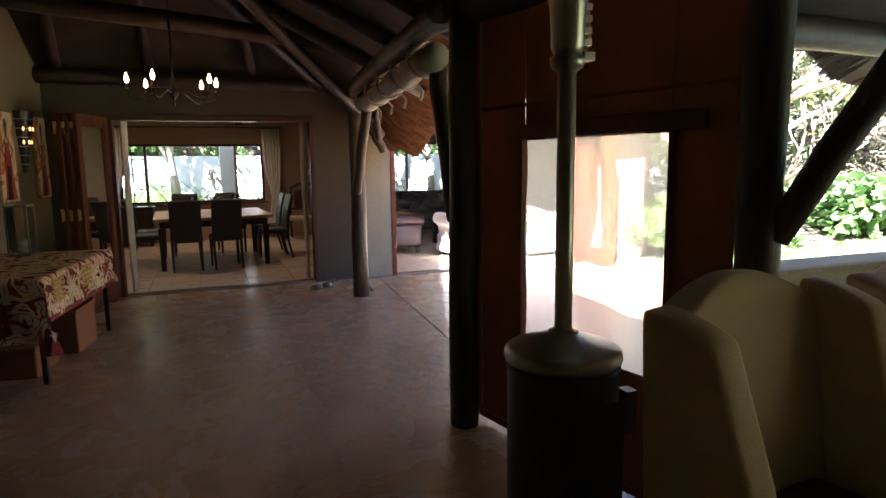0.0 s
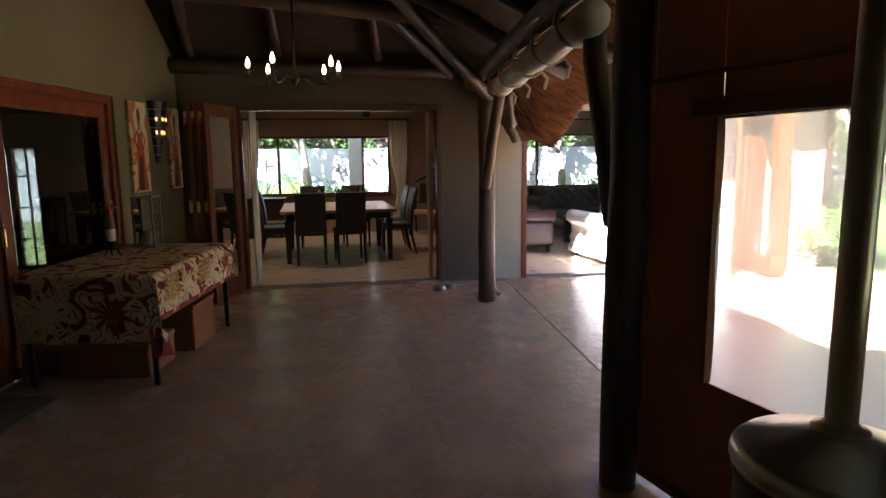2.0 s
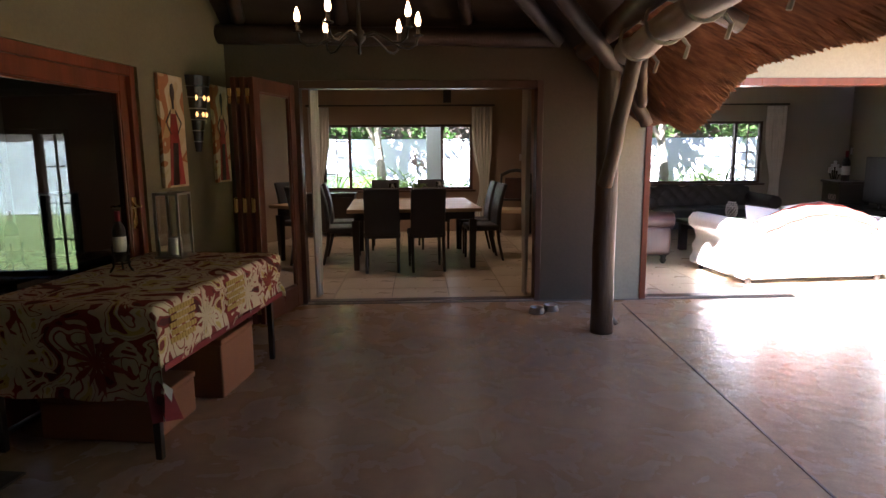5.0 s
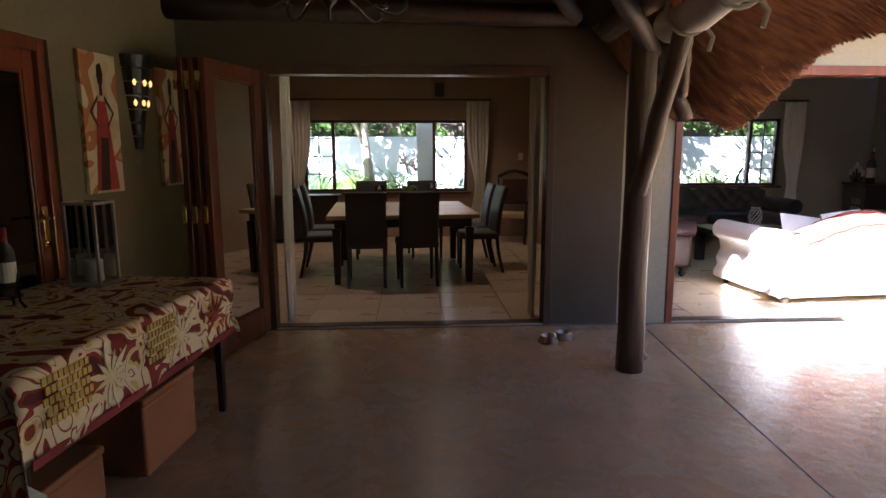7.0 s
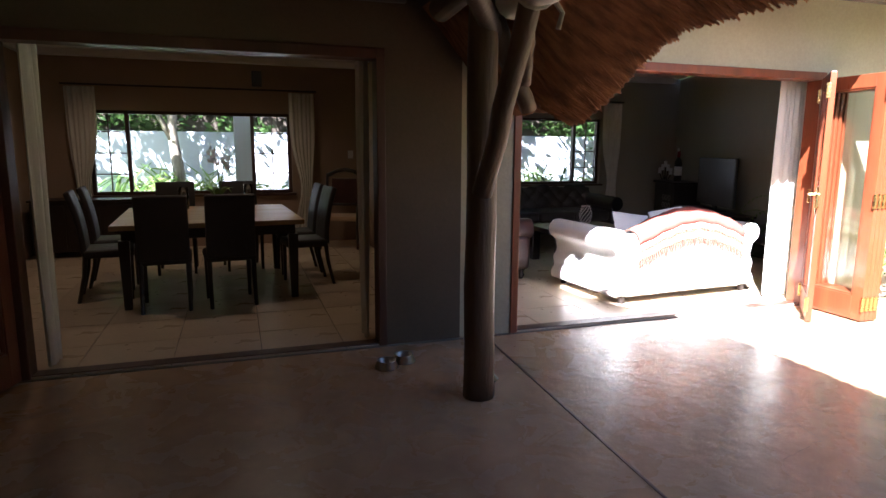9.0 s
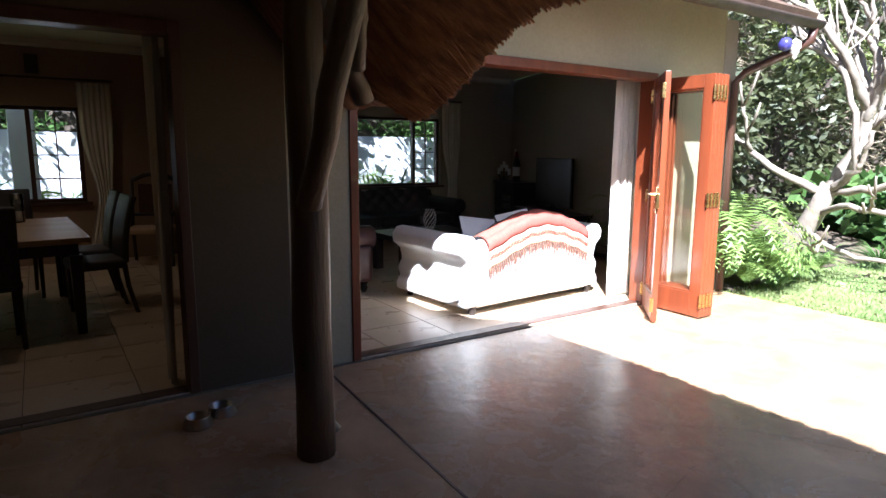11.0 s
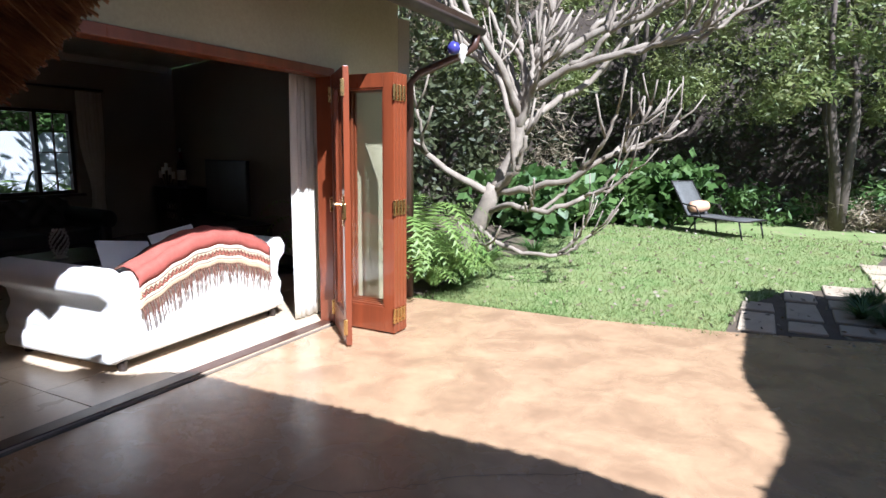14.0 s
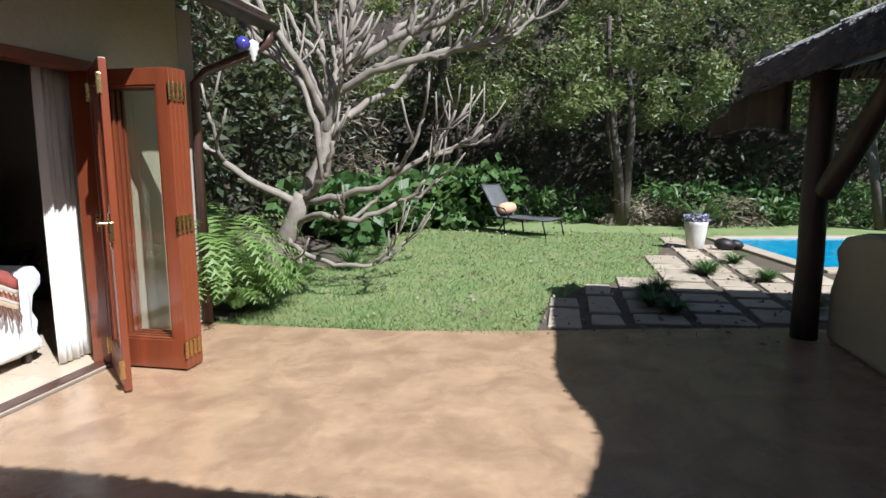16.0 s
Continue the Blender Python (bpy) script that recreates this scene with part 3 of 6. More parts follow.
film = Build().grid(lambda u, v: Vector((0.41 + 0.89 * u, 0.012 * math.sin(3.0 * (0.41 + 0.89 * u)) + 0.01 * math.sin(9 * v + 4 * u), 0.59 + 1.05 * v)), 12, 12).done("clear_film", PVC, blind, smooth=True)
film.visible_shadow = False
hem = Build()
hem.box(0.05, L - 0.06, -0.012, 0.012, 0.03, 0.07).box(0.40, 0.425, -0.022, 0.022, 0.6, 1.64).box(1.285, 1.31, -0.022, 0.022, 0.6, 1.64).box(0.30, 1.45, -0.03, 0.03, 1.64, 1.71).box(0.02, L, -0.018, 0.018, 1.80, 1.815)
hem.done("hem", BLIND, blind, bevel=0.004)
Build().box(0.0, 0.02, -0.006, 0.006, 0.05, 2.3).box(0.075, 0.083, -0.014, -0.006, 0.1, 2.3).done("zip", STEEL, blind)
roll = thing("rolled_blind", pose(0, 0, 2.0), "rolled-up canvas blind strapped under the eave beam", "blind")
Build().tube([Vector((1.70, 4.9, 2.17)).lerp(Vector((1.93, 7.75, 2.13)), i / 14) + Vector((0, 0, -0.012 * math.sin(i * 1.7))) for i in range(15)], [0.085 + 0.01 * math.sin(i * 2.3) for i in range(15)], 14, 0.06).done("roll", BLINDROLL, None, smooth=True).parent = roll
roll.children[0].matrix_parent_inverse = roll.matrix_basis.inverted()
for k in range(5):
    c = Vector((1.70, 4.9, 2.17)).lerp(Vector((1.93, 7.75, 2.13)), 0.1 + 0.2 * k)
    s = Build()
    s.tube([c + Vector((0.12 * math.cos(a), 0, 0.12 * math.sin(a) + 0.03)) for a in [i * math.pi / 8 for i in range(17)]], 0.012, 6)
    s.tube([c + Vector((0.1, 0, -0.06)), c + Vector((0.14, 0.01, -0.1)), c + Vector((0.12, 0.01, -0.17))], 0.012, 6)
    o = s.done("strap", BLINDROLL, roll)
    o.matrix_parent_inverse = roll.matrix_basis.inverted()


# ---- doors and windows ----
def door_leaf(name, w, h, mat, label, handle=True, glass=GLASS):
    """A glazed folding leaf: hinge at x = 0, running to x = w, 45 mm thick."""
    d = thing(name, pose(0, 0, 0), label, "door")
    f = Build()
    f.box(0, 0.10, -0.022, 0.022, 0.015, h).box(w - 0.10, w, -0.022, 0.022, 0.015, h).box(0.1, w - 0.1, -0.021, 0.021, 0.015, 0.22).box(0.1, w - 0.1, -0.021, 0.021, h - 0.11, h)
    for x0, x1, z0, z1 in ((0.1, 0.115, 0.22, h - 0.11), (w - 0.115, w - 0.1, 0.22, h - 0.11), (0.115, w - 0.115, 0.22, 0.235), (0.115, w - 0.115, h - 0.125, h - 0.11)):
        f.box(x0, x1, -0.014, 0.014, z0, z1)
    f.done("frame", mat, d, bevel=0.004)
    g = Build().grid(lambda u, v: Vector((0.112 + (w - 0.224) * u, 0, 0.232 + (h - 0.354) * v)), 1, 1).done("pane", glass, d)
    g.visible_shadow = glass is not GLASS
    hg = Build()
    for z in (0.16, h * 0.5, h - 0.15):
        hg.box(-0.012, 0.004, -0.036, -0.012, z - 0.06, z + 0.06)
        hg.box(w - 0.004, w + 0.012, -0.036, -0.012, z - 0.06, z + 0.06)
        hg.tube([(w + 0.006, -0.034, z - 0.06), (w + 0.006, -0.034, z + 0.06)], 0.009, 8)
        hg.tube([(-0.006, -0.034, z - 0.06), (-0.006, -0.034, z + 0.06)], 0.009, 8)
    hg.done("hinge", BRASS, d, bevel=0.002)
    if handle:
        k = Build().box(w - 0.075, w - 0.035, -0.03, -0.022, 0.92, 1.14)
        k.tube([(w - 0.055, -0.03, 1.08), (w - 0.055, -0.075, 1.08), (w - 0.16, -0.08, 1.08)], 0.009, 8)
        k.done("handle", BRASS, d, bevel=0.002)
    return d


def door_frame(name, x0, x1, h, y, depth, mat, label, m=None):
    f = Build()
    f.box(x0, x0 + 0.06, y, y + depth, 0, h, m).box(x1 - 0.06, x1, y, y + depth, 0, h, m).box(x0 + 0.06, x1 - 0.06, y, y + depth, h - 0.07, h, m)
    structure(Build().box(x0 + 0.062, x1 - 0.062, y + 0.02, y + depth - 0.02, 0.0, 0.022, m).done("threshold", DARKFRAME, bevel=0.004), "dark worn door track", "threshold")
    return structure(f.done(name, mat, bevel=0.005), label, "door frame")


door_frame("door_frame_dining", -0.692, 1.632, 2.107, FRONT - 0.012, 0.15, DARKFRAME, "dark stained frame of the dining room doors")
door_frame("door_frame_lounge", 2.618, 5.652, 2.122, FRONT - 0.014, 0.15, MERANTI, "varnished meranti frame of the lounge folding doors")
LEFTM = pose(on_left(-3), -3.0, 0, 0, 0, 90 + LEAN8)
door_frame("door_frame_side", 6.498, 10.912, 2.052, 0.02, 0.12, MERANTI, "varnished meranti frame of the sliding doors", LEFTM)
leaf = door_leaf("folding_door", 0.625, 2.06, MERANTI, "varnished meranti glazed folding door standing open")
leaf.matrix_basis = pose(5.585, 9.12, 0, 0, 0, 225.5)
plain = door_leaf("folding_door", 0.60, 2.06, MERANTI, "varnished meranti glazed folding door standing open", handle=False)
plain.matrix_basis = pose(5.60, FRONT - 0.03, 0, 0, 0, -90.5)
plain["group"] = "folded lounge doors"
for i in range(1, 4):
    copy_thing(plain, pose(5.60 + 0.054 * i, FRONT - 0.03, 0, 0, 0, -90.5 - 0.6 * i))
leaf["group"] = "folded lounge doors"
inner = door_leaf("folding_door", 0.73, 2.06, DARKMERANTI, "deep red stained glazed folding door standing open")
inner.matrix_basis = pose(-0.69, FRONT - 0.03, 0, 0, 0, -105)
inner["group"] = "folded dining doors"
for i in range(2):
    copy_thing(inner, pose(-0.75 - 0.055 * i, FRONT - 0.03, 0, 0, 0, -106 - 1.5 * i))
slide = door_leaf("sliding_door", 1.44, 1.97, MERANTI, "varnished meranti glazed sliding door, closed", glass=TINTGLASS)
slide.matrix_basis = LEFTM @ pose(9.44, 0.075, 0.015)
for x, d in ((8.02, 0.10), (6.58, 0.075)):
    copy_thing(slide, LEFTM @ pose(x, d, 0.015))


def window(name, x0, x1, z0, z1, y, sides, mat, label):
    """Casement window with gridded side lights; sides: where the middle light starts and ends."""
    w = thing(name, pose((x0 + x1) / 2, y, z0), label, "window")
    w["kind"] = "structure"
    ox, oz = (x0 + x1) / 2, z0
    f = Build()
    for a, b in ((x0, x0 + 0.05), (x1 - 0.05, x1), *[(s - 0.025, s + 0.025) for s in sides]):
        f.box(a - ox, b - ox, -0.04, 0.04, 0, z1 - oz)
    for a, b in ((0, 0.045), (z1 - oz - 0.045, z1 - oz)):
        f.box(x0 - ox, x1 - ox, -0.038, 0.038, a, b)
    f.done("frame", mat, w, bevel=0.004)
    g = Build()
    for a, b in ((x0, sides[0]), (sides[1], x1)):
        g.box((a + b) / 2 - ox - 0.008, (a + b) / 2 - ox + 0.008, -0.012, 0.012, 0.045, z1 - oz - 0.045)
        for k in (1, 2, 3):
            z = (z1 - z0) * k / 4
            g.box(a - ox + 0.025, b - ox - 0.025, -0.011, 0.011, z - 0.008, z + 0.008)
    g.done("glazing_bar", mat, w)
    p = Build().grid(lambda u, v: Vector((x0 - ox + 0.03 + (x1 - x0 - 0.06) * u, 0, 0.03 + (z1 - z0 - 0.06) * v)), 1, 1).done("pane", GLASS, w)
    p.visible_shadow = False
    Build().box(x0 - ox - 0.05, x1 - ox + 0.05, -0.15, -0.045, -0.035, 0.0).done("sill", mat, w, bevel=0.005)
    return w


window("window_dining", -1.25, 1.43, 0.77, 1.93, 14.5, (-0.77, 0.88), DARKFRAME, "dark framed dining room window with gridded side lights")
# added window: seen through the sliding door, it replaces the garden's reflection
window("window_side_room", -3.898, -2.652, 0.352, 1.678, 9.05, (-3.55, -2.95), DARKFRAME, "dark framed window added for the garden reflection in the sliding door")
window("window_lounge", 4.062, 6.742, 0.84, 1.96, 14.5, (4.52, 6.25), DARKFRAME, "dark framed lounge window with gridded side lights")


def curtain(x, y, z0, z1, wide, tied, label, turn=0, folds=6):
    c = Build()

    def sheet(u, v):
        pinch = 1 - 0.55 * math.exp(-((v - 0.35) / 0.22) ** 2) if tied else 1.0
        s = (u - 0.5) * wide * pinch + (tied * 0.12 * wide * math.exp(-((v - 0.35) / 0.22) ** 2) if tied else 0)
        return Vector((s, (0.022 * math.sin(u * folds * 2 * math.pi) + 0.014 * math.sin(u * folds * 3.7 + 3 * v)) * (0.7 + 0.3 * v), z0 + (z1 - z0) * v))
    c.grid(sheet, folds * 8, 14)
    ob = c.done("curtain", CURTAIN, smooth=True, thick=0.004)
    ob.matrix_basis = pose(x, y, 0, 0, 0, turn)
    return tagged(ob, label, "curtain")


for x, t in ((-1.28, -1), (1.58, 1)):
    curtain(x, 14.28, 0.1, 2.22, 0.36, t, "ecru curtain tied back beside the dining window")
for x, t in ((4.0, -1), (6.88, 1)):
    curtain(x, 14.28, 0.1, 2.22, 0.36, t, "ecru curtain tied back beside the lounge window")
curtain(5.64, 9.47, 0.03, 2.15, 0.34, 0, "sunlit ecru curtain gathered beside the lounge doors")
curtain(-0.55, 9.42, 0.03, 2.1, 0.22, 0, "ecru curtain gathered beside the dining doors", 90, 4)
curtain(1.52, 9.42, 0.03, 2.1, 0.22, 0, "ecru curtain gathered beside the dining doors", 90, 4)
for name, x0, x1 in (("dining", -1.5, 1.8), ("lounge", 3.8, 7.1)):
    tagged(Build().tube([(x0, 14.28, 2.25), (x1, 14.28, 2.25)], 0.014, 8).tube([(x0 + 0.1, 14.28, 2.25), (x0 + 0.1, 14.4, 2.25)], 0.01, 6).tube([(x1 - 0.1, 14.28, 2.25), (x1 - 0.1, 14.4, 2.25)], 0.01, 6).done("curtain_rail", BLACKWOOD), "dark curtain rail above the window", "curtain rail")

# house roof over the lounge
hr = thing("house_roof", pose(2.3, 9.2, 2.6), "tiled house roof with boarded eave", "roof")
for nm, z, mt in (("boards", 0.0, DARKFRAME), ("roof_sheet", 0.06, POLE)):
    b = Build()
    rm = pose(0, -0.68, -0.02 + z, 26, 0, 0)
    b.box(0.1 + 0.3 * (z == 0), 4.72, 0, 4.6, 0, 0.05, rm)
    rb = pose(0, 7.6, -0.02 + z, 26, 0, 180)
    b.box(-5.3, 4.2, 0, 4.6, 0, 0.05, rb)
    b.done(nm, mt, hr)
gut = Build()
gut.grid(lambda u, v: Vector((2.9 + 4.1 * u, 8.48 + 0.065 * math.cos(math.pi * (1 + v)), 2.60 + 0.065 * math.sin(math.pi * (1 + v)))), 2, 10)
gt = tagged(gut.done("gutter", DARKPOLE, smooth=True, thick=0.006), "dark half-round roof gutter along the eave", "gutter")
tagged(Build().tube([(6.92, 8.48, 2.55), (6.92, 8.5, 2.44), (6.88, 8.62, 2.36), (6.76, 9.0, 2.2), (6.72, 9.08, 2.1), (6.72, 9.08, 0.02)], 0.04, 10).done("downpipe", DARKFRAME, smooth=True), "brown downpipe at the house corner", "pipe")
# ---- patio things ----
def painted_cloth(name, stops, scale, seed):
    """Cloth or canvas with printed shapes, chosen by a cell pattern between a list of colours."""
    m = bpy.data.materials.new(name)
    m.use_nodes = True
    n, link = m.node_tree.nodes, m.node_tree.links.new
    b = n["Principled BSDF"]
    b.inputs["Roughness"].default_value = 0.9
    co, mp = n.new("ShaderNodeTexCoord"), n.new("ShaderNodeMapping")
    mp.inputs["Location"].default_value = (seed, seed * 0.7, seed * 0.3)
    link(co.outputs["Object"], mp.inputs[0])
    nz, wv = n.new("ShaderNodeTexNoise"), n.new("ShaderNodeTexWave")
    nz.inputs["Scale"].default_value, nz.inputs["Detail"].default_value, nz.inputs["Distortion"].default_value = scale, 1.5, 1.4
    link(mp.outputs[0], nz.inputs["Vector"])
    ramp = n.new("ShaderNodeValToRGB")
    ramp.color_ramp.interpolation = "CONSTANT"
    el = ramp.color_ramp.elements
    el[0].position, el[0].color = 0.0, (*stops[0][1], 1)
    el[1].position, el[1].color = stops[1][0], (*stops[1][1], 1)
    for p, c in stops[2:]:
        el.new(p).color = (*c, 1)
    link(nz.outputs["Fac"], ramp.inputs[0])
    wv.inputs["Scale"].default_value, wv.inputs["Distortion"].default_value = 60, 2
    link(mp.outputs[0], wv.inputs["Vector"])
    bp = n.new("ShaderNodeBump")
    bp.inputs["Strength"].default_value, bp.inputs["Distance"].default_value = 0.15, 0.004
    link(wv.outputs["Fac"], bp.inputs["Height"])
    link(bp.outputs[0], b.inputs["Normal"])
    link(ramp.outputs[0], b.inputs["Base Color"])
    return m


PRINT = painted_cloth("printed tablecloth", [(0, (0.10, 0.018, 0.02)), (0.34, (0.24, 0.035, 0.03)), (0.41, (0.70, 0.58, 0.42)), (0.49, (0.30, 0.05, 0.04)), (0.515, (0.72, 0.62, 0.45)), (0.60, (0.60, 0.46, 0.17)), (0.655, (0.20, 0.03, 0.03))], 5.0, 3.0)
PLUM = material("plum cloth border", (0.26, 0.035, 0.045), (0.19, 0.025, 0.03), rough=0.9, scale=9, grain=200, bump=0.1)
PETAL = material("cream printed petals", (0.72, 0.62, 0.45), (0.64, 0.53, 0.38), rough=0.9, scale=9, grain=200, bump=0.1)
RUST = material("rust printed petals", (0.30, 0.055, 0.03), (0.22, 0.04, 0.03), rough=0.9, scale=9, grain=200, bump=0.1)
OCHRE = material("ochre printed dots", (0.60, 0.42, 0.14), (0.52, 0.36, 0.12), rough=0.9, scale=9, grain=200, bump=0.1)
TABLE = pose(-0.78, 6.13, 0, 0, 0, LEAN8)   # near corner of the table; its own x runs to the wall, y along it
table = thing("patio_table", TABLE, "long patio table with dark legs beside the sliding door", "table")
TW, TL, TH = 0.88, 1.5, 0.765
Build().box(-TW, 0, 0, TL, TH - 0.035, TH - 0.008).done("top", BLACKWOOD, table, bevel=0.004)
for x in (-TW + 0.03, -0.03):
    for y in (0.03, TL - 0.03):
        Build().box(x - 0.022, x + 0.022, y - 0.022, y + 0.022, 0, TH - 0.035, taper=0.75).done("leg", BLACKWOOD, table, bevel=0.003)
for y in (0.02, TL - 0.04):
    Build().box(-TW + 0.05, -0.05, y, y + 0.02, TH - 0.1, TH - 0.035).done("stretcher", BLACKWOOD, table)
cloth = thing("tablecloth", TABLE @ pose(0, 0, TH - 0.006), "cream and plum leaf-print cotton cloth draped over the table", "tablecloth")
PX, PY = TW + 0.02, TL + 0.02


def drape(u, v):
    """A sheet bent over the table's edge: flat on top, hanging outside."""
    x, y = -PX + 0.01 + u * (PX + 0.30), -0.46 + v * (PY + 0.46 + 0.22)
    ox, oy = max(0, x - 0.012), max(0, -0.012 - y, y - PY)
    drop = max(ox, oy) + 0.35 * min(ox, oy)
    wave = 0.016 * math.sin(x * 17 + y * 13) * min(1, drop * 5)
    X = min(x, 0.012) + (0.02 + wave if ox else 0) + 0.05 * min(ox, oy)
    Y = max(min(y, PY), -0.012) + ((-0.02 - wave) if y < -0.012 else (0.02 + wave) if y > PY else 0)
    return Vector((X, Y, 0.004 - drop))


Build().grid(drape, 44, 62).done("cloth", PRINT, cloth, smooth=True, thick=0.003)


def petals(cx, cy, r, count, squash, turn):
    """Pointed lobes round a middle, as flat outlines."""
    out = []
    for k in range(count):
        a = turn + 2 * math.pi * k / count
        rr = r * (1 if k % 2 else 0.72)
        for da, q in ((-0.2, 0.16), (-0.17, 0.55), (0, 1), (0.17, 0.55)):
            out.append((cx + rr * q * math.cos(a + da), cy + rr * q * math.sin(a + da) * squash))
    return out


def print_on(side, cx, cz, r, mat, count=12, turn=0.2):
    pts = petals(cx, cz, r, count, 0.95, turn)
    m = Matrix(((0, 0, 1, 0.045), (1, 0, 0, 0), (0, 1, 0, 0), (0, 0, 0, 1))) if side == "long" else Matrix(((1, 0, 0, 0), (0, 0, -1, -0.047), (0, 1, 0, 0), (0, 0, 0, 1)))
    Build().prism(pts, -0.001, 0.002, m).done("printed_leaf", mat, cloth)


for y, mat in ((0.42, PETAL), (0.95, PETAL), (1.3, RUST)):
    print_on("long", y, -0.15, 0.15, mat)
for x, mat, r in ((-0.66, PETAL, 0.21), (-0.26, RUST, 0.19)):
    print_on("short", x, -0.25, r, mat)
dots = Build()
for i in range(9):
    for j in range(5):
        y, z = 0.07 + i * 0.026 + 0.013 * (j % 2), -0.05 - j * 0.036
        dots.box(0.044, 0.049, y, y + 0.019, z, z + 0.026)
        dots.box(0.044, 0.049, y + 0.60, y + 0.617, z, z + 0.026)
tagged(dots.done("printed_dots", OCHRE, cloth), kind="stuff")
Build().box(0.040, 0.046, 0.0, TL + 0.02, -0.305, -0.272).done("border", PLUM, cloth)
Build().prism([(-0.02, -0.30), (0.06, -0.42), (0.10, -0.56), (-0.04, -0.54), (-0.06, -0.36)], -0.001, 0.003, pose(0.02, -0.02, 0, 90, 0, 50)).done("hanging_corner", PLUM, cloth)
Build().prism([(-0.03, -0.30), (0.06, -0.40), (0.05, -0.46)], 0.004, 0.007, pose(0.02, -0.02, 0, 90, 0, 50)).done("turned_corner", LINEN, cloth)


def carton(m, w, d, h, label):
    t = thing("storage_box", m, label, "box")
    Build().box(-w / 2, w / 2, -d / 2, d / 2, 0, h).done("body", CARD, t, bevel=0.012)
    Build().box(-w / 2 - 0.006, w / 2 + 0.006, -d / 2 - 0.006, d / 2 + 0.006, h, h + 0.035).done("lid", CARD, t, bevel=0.01)
    return t


carton(TABLE @ pose(-0.26, 0.98, 0), 0.42, 0.46, 0.33, "terracotta storage box under the patio table")["group"] = "boxes under the table"
carton(TABLE @ pose(-0.45, 0.38, 0), 0.62, 0.42, 0.20, "low terracotta storage box under the patio table")["group"] = "boxes under the table"

lan = thing("candle_lantern", TABLE @ pose(-0.60, 1.30, TH + 0.002), "tall metal and glass lantern with a cream candle", "lantern")
lb = Build()
for x in (-0.08, 0.08):
    for y in (-0.08, 0.08):
        lb.box(x - 0.007, x + 0.007, y - 0.007, y + 0.007, 0.012, 0.43)
lb.box(-0.095, 0.095, -0.095, 0.095, 0, 0.014)
for a in (0.42,):
    lb.box(-0.087, 0.087, -0.087, -0.073, a, a + 0.014).box(-0.087, 0.087, 0.073, 0.087, a, a + 0.014).box(-0.087, -0.073, -0.073, 0.073, a, a + 0.014).box(0.073, 0.087, -0.073, 0.073, a, a + 0.014)
lb.done("frame", STEEL, lan)
pn = Build()
for s in (-0.08, 0.08):
    pn.grid(lambda u, v, s=s: Vector((s, -0.072 + 0.144 * u, 0.015 + 0.405 * v)), 1, 1).grid(lambda u, v, s=s: Vector((-0.072 + 0.144 * u, s, 0.015 + 0.405 * v)), 1, 1)
pn.done("pane", GLASS, lan)
Build().lathe([(0.043, 0.015), (0.045, 0.02), (0.045, 0.125), (0.04, 0.13), (0.02, 0.122)]).done("candle", WHITE, lan, smooth=True)


def bottle(m, label, h=0.3):
    t = thing("wine_bottle", m, label, "bottle")
    k = h / 0.3
    Build().lathe([(0.034 * k, 0), (0.037 * k, 0.006), (0.037 * k, 0.185 * k), (0.03 * k, 0.21 * k), (0.015 * k, 0.235 * k), (0.0145 * k, 0.3 * k)], sides=16).done("glass", LEATHER, t, smooth=True)
    Build().lathe([(0.0378 * k, 0.06 * k), (0.0378 * k, 0.15 * k)], sides=16).done("label", WHITE, t)
    Build().lathe([(0.0155 * k, 0.24 * k), (0.0155 * k, 0.301 * k)], sides=12).done("capsule", PLUM, t)
    return t


bottle(TABLE @ pose(-0.66, 0.80, TH + 0.06), "dark wine bottle in an iron holder on the table")
hold = Build()
for a in range(3):
    x, y = 0.06 * math.cos(a * 2.1), 0.06 * math.sin(a * 2.1)
    hold.tube([(x * 1.2, y * 1.2, 0.0), (x * 0.8, y * 0.8, 0.03), (x * 0.75, y * 0.75, 0.12), (x * 0.9, y * 0.9, 0.16)], 0.006, 6)
for z in (0.05, 0.1):
    hold.tube([(0.048 * math.cos(i * math.pi / 8), 0.048 * math.sin(i * math.pi / 8), z) for i in range(17)], 0.005, 6)
hb = hold.done("bottle_holder", IRON)
hb.matrix_basis = TABLE @ pose(-0.66, 0.80, TH + 0.002)
tagged(hb, "black wrought iron bottle holder on the table", "bottle holder")

# pictures and sconce on the side wall
CANVASBG = painted_cloth("painted ochre ground", [(0, (0.55, 0.40, 0.22)), (0.4, (0.60, 0.48, 0.30)), (0.52, (0.42, 0.16, 0.06)), (0.62, (0.50, 0.30, 0.13))], 3.0, 8.0)
REDPAINT = material("red paint", (0.42, 0.035, 0.02), (0.25, 0.03, 0.02), rough=0.5, scale=12, grain=80, bump=0.2)
BLACKPAINT = material("black paint", (0.03, 0.018, 0.015), (0.05, 0.02, 0.016), rough=0.5, scale=12, grain=80, bump=0.2)


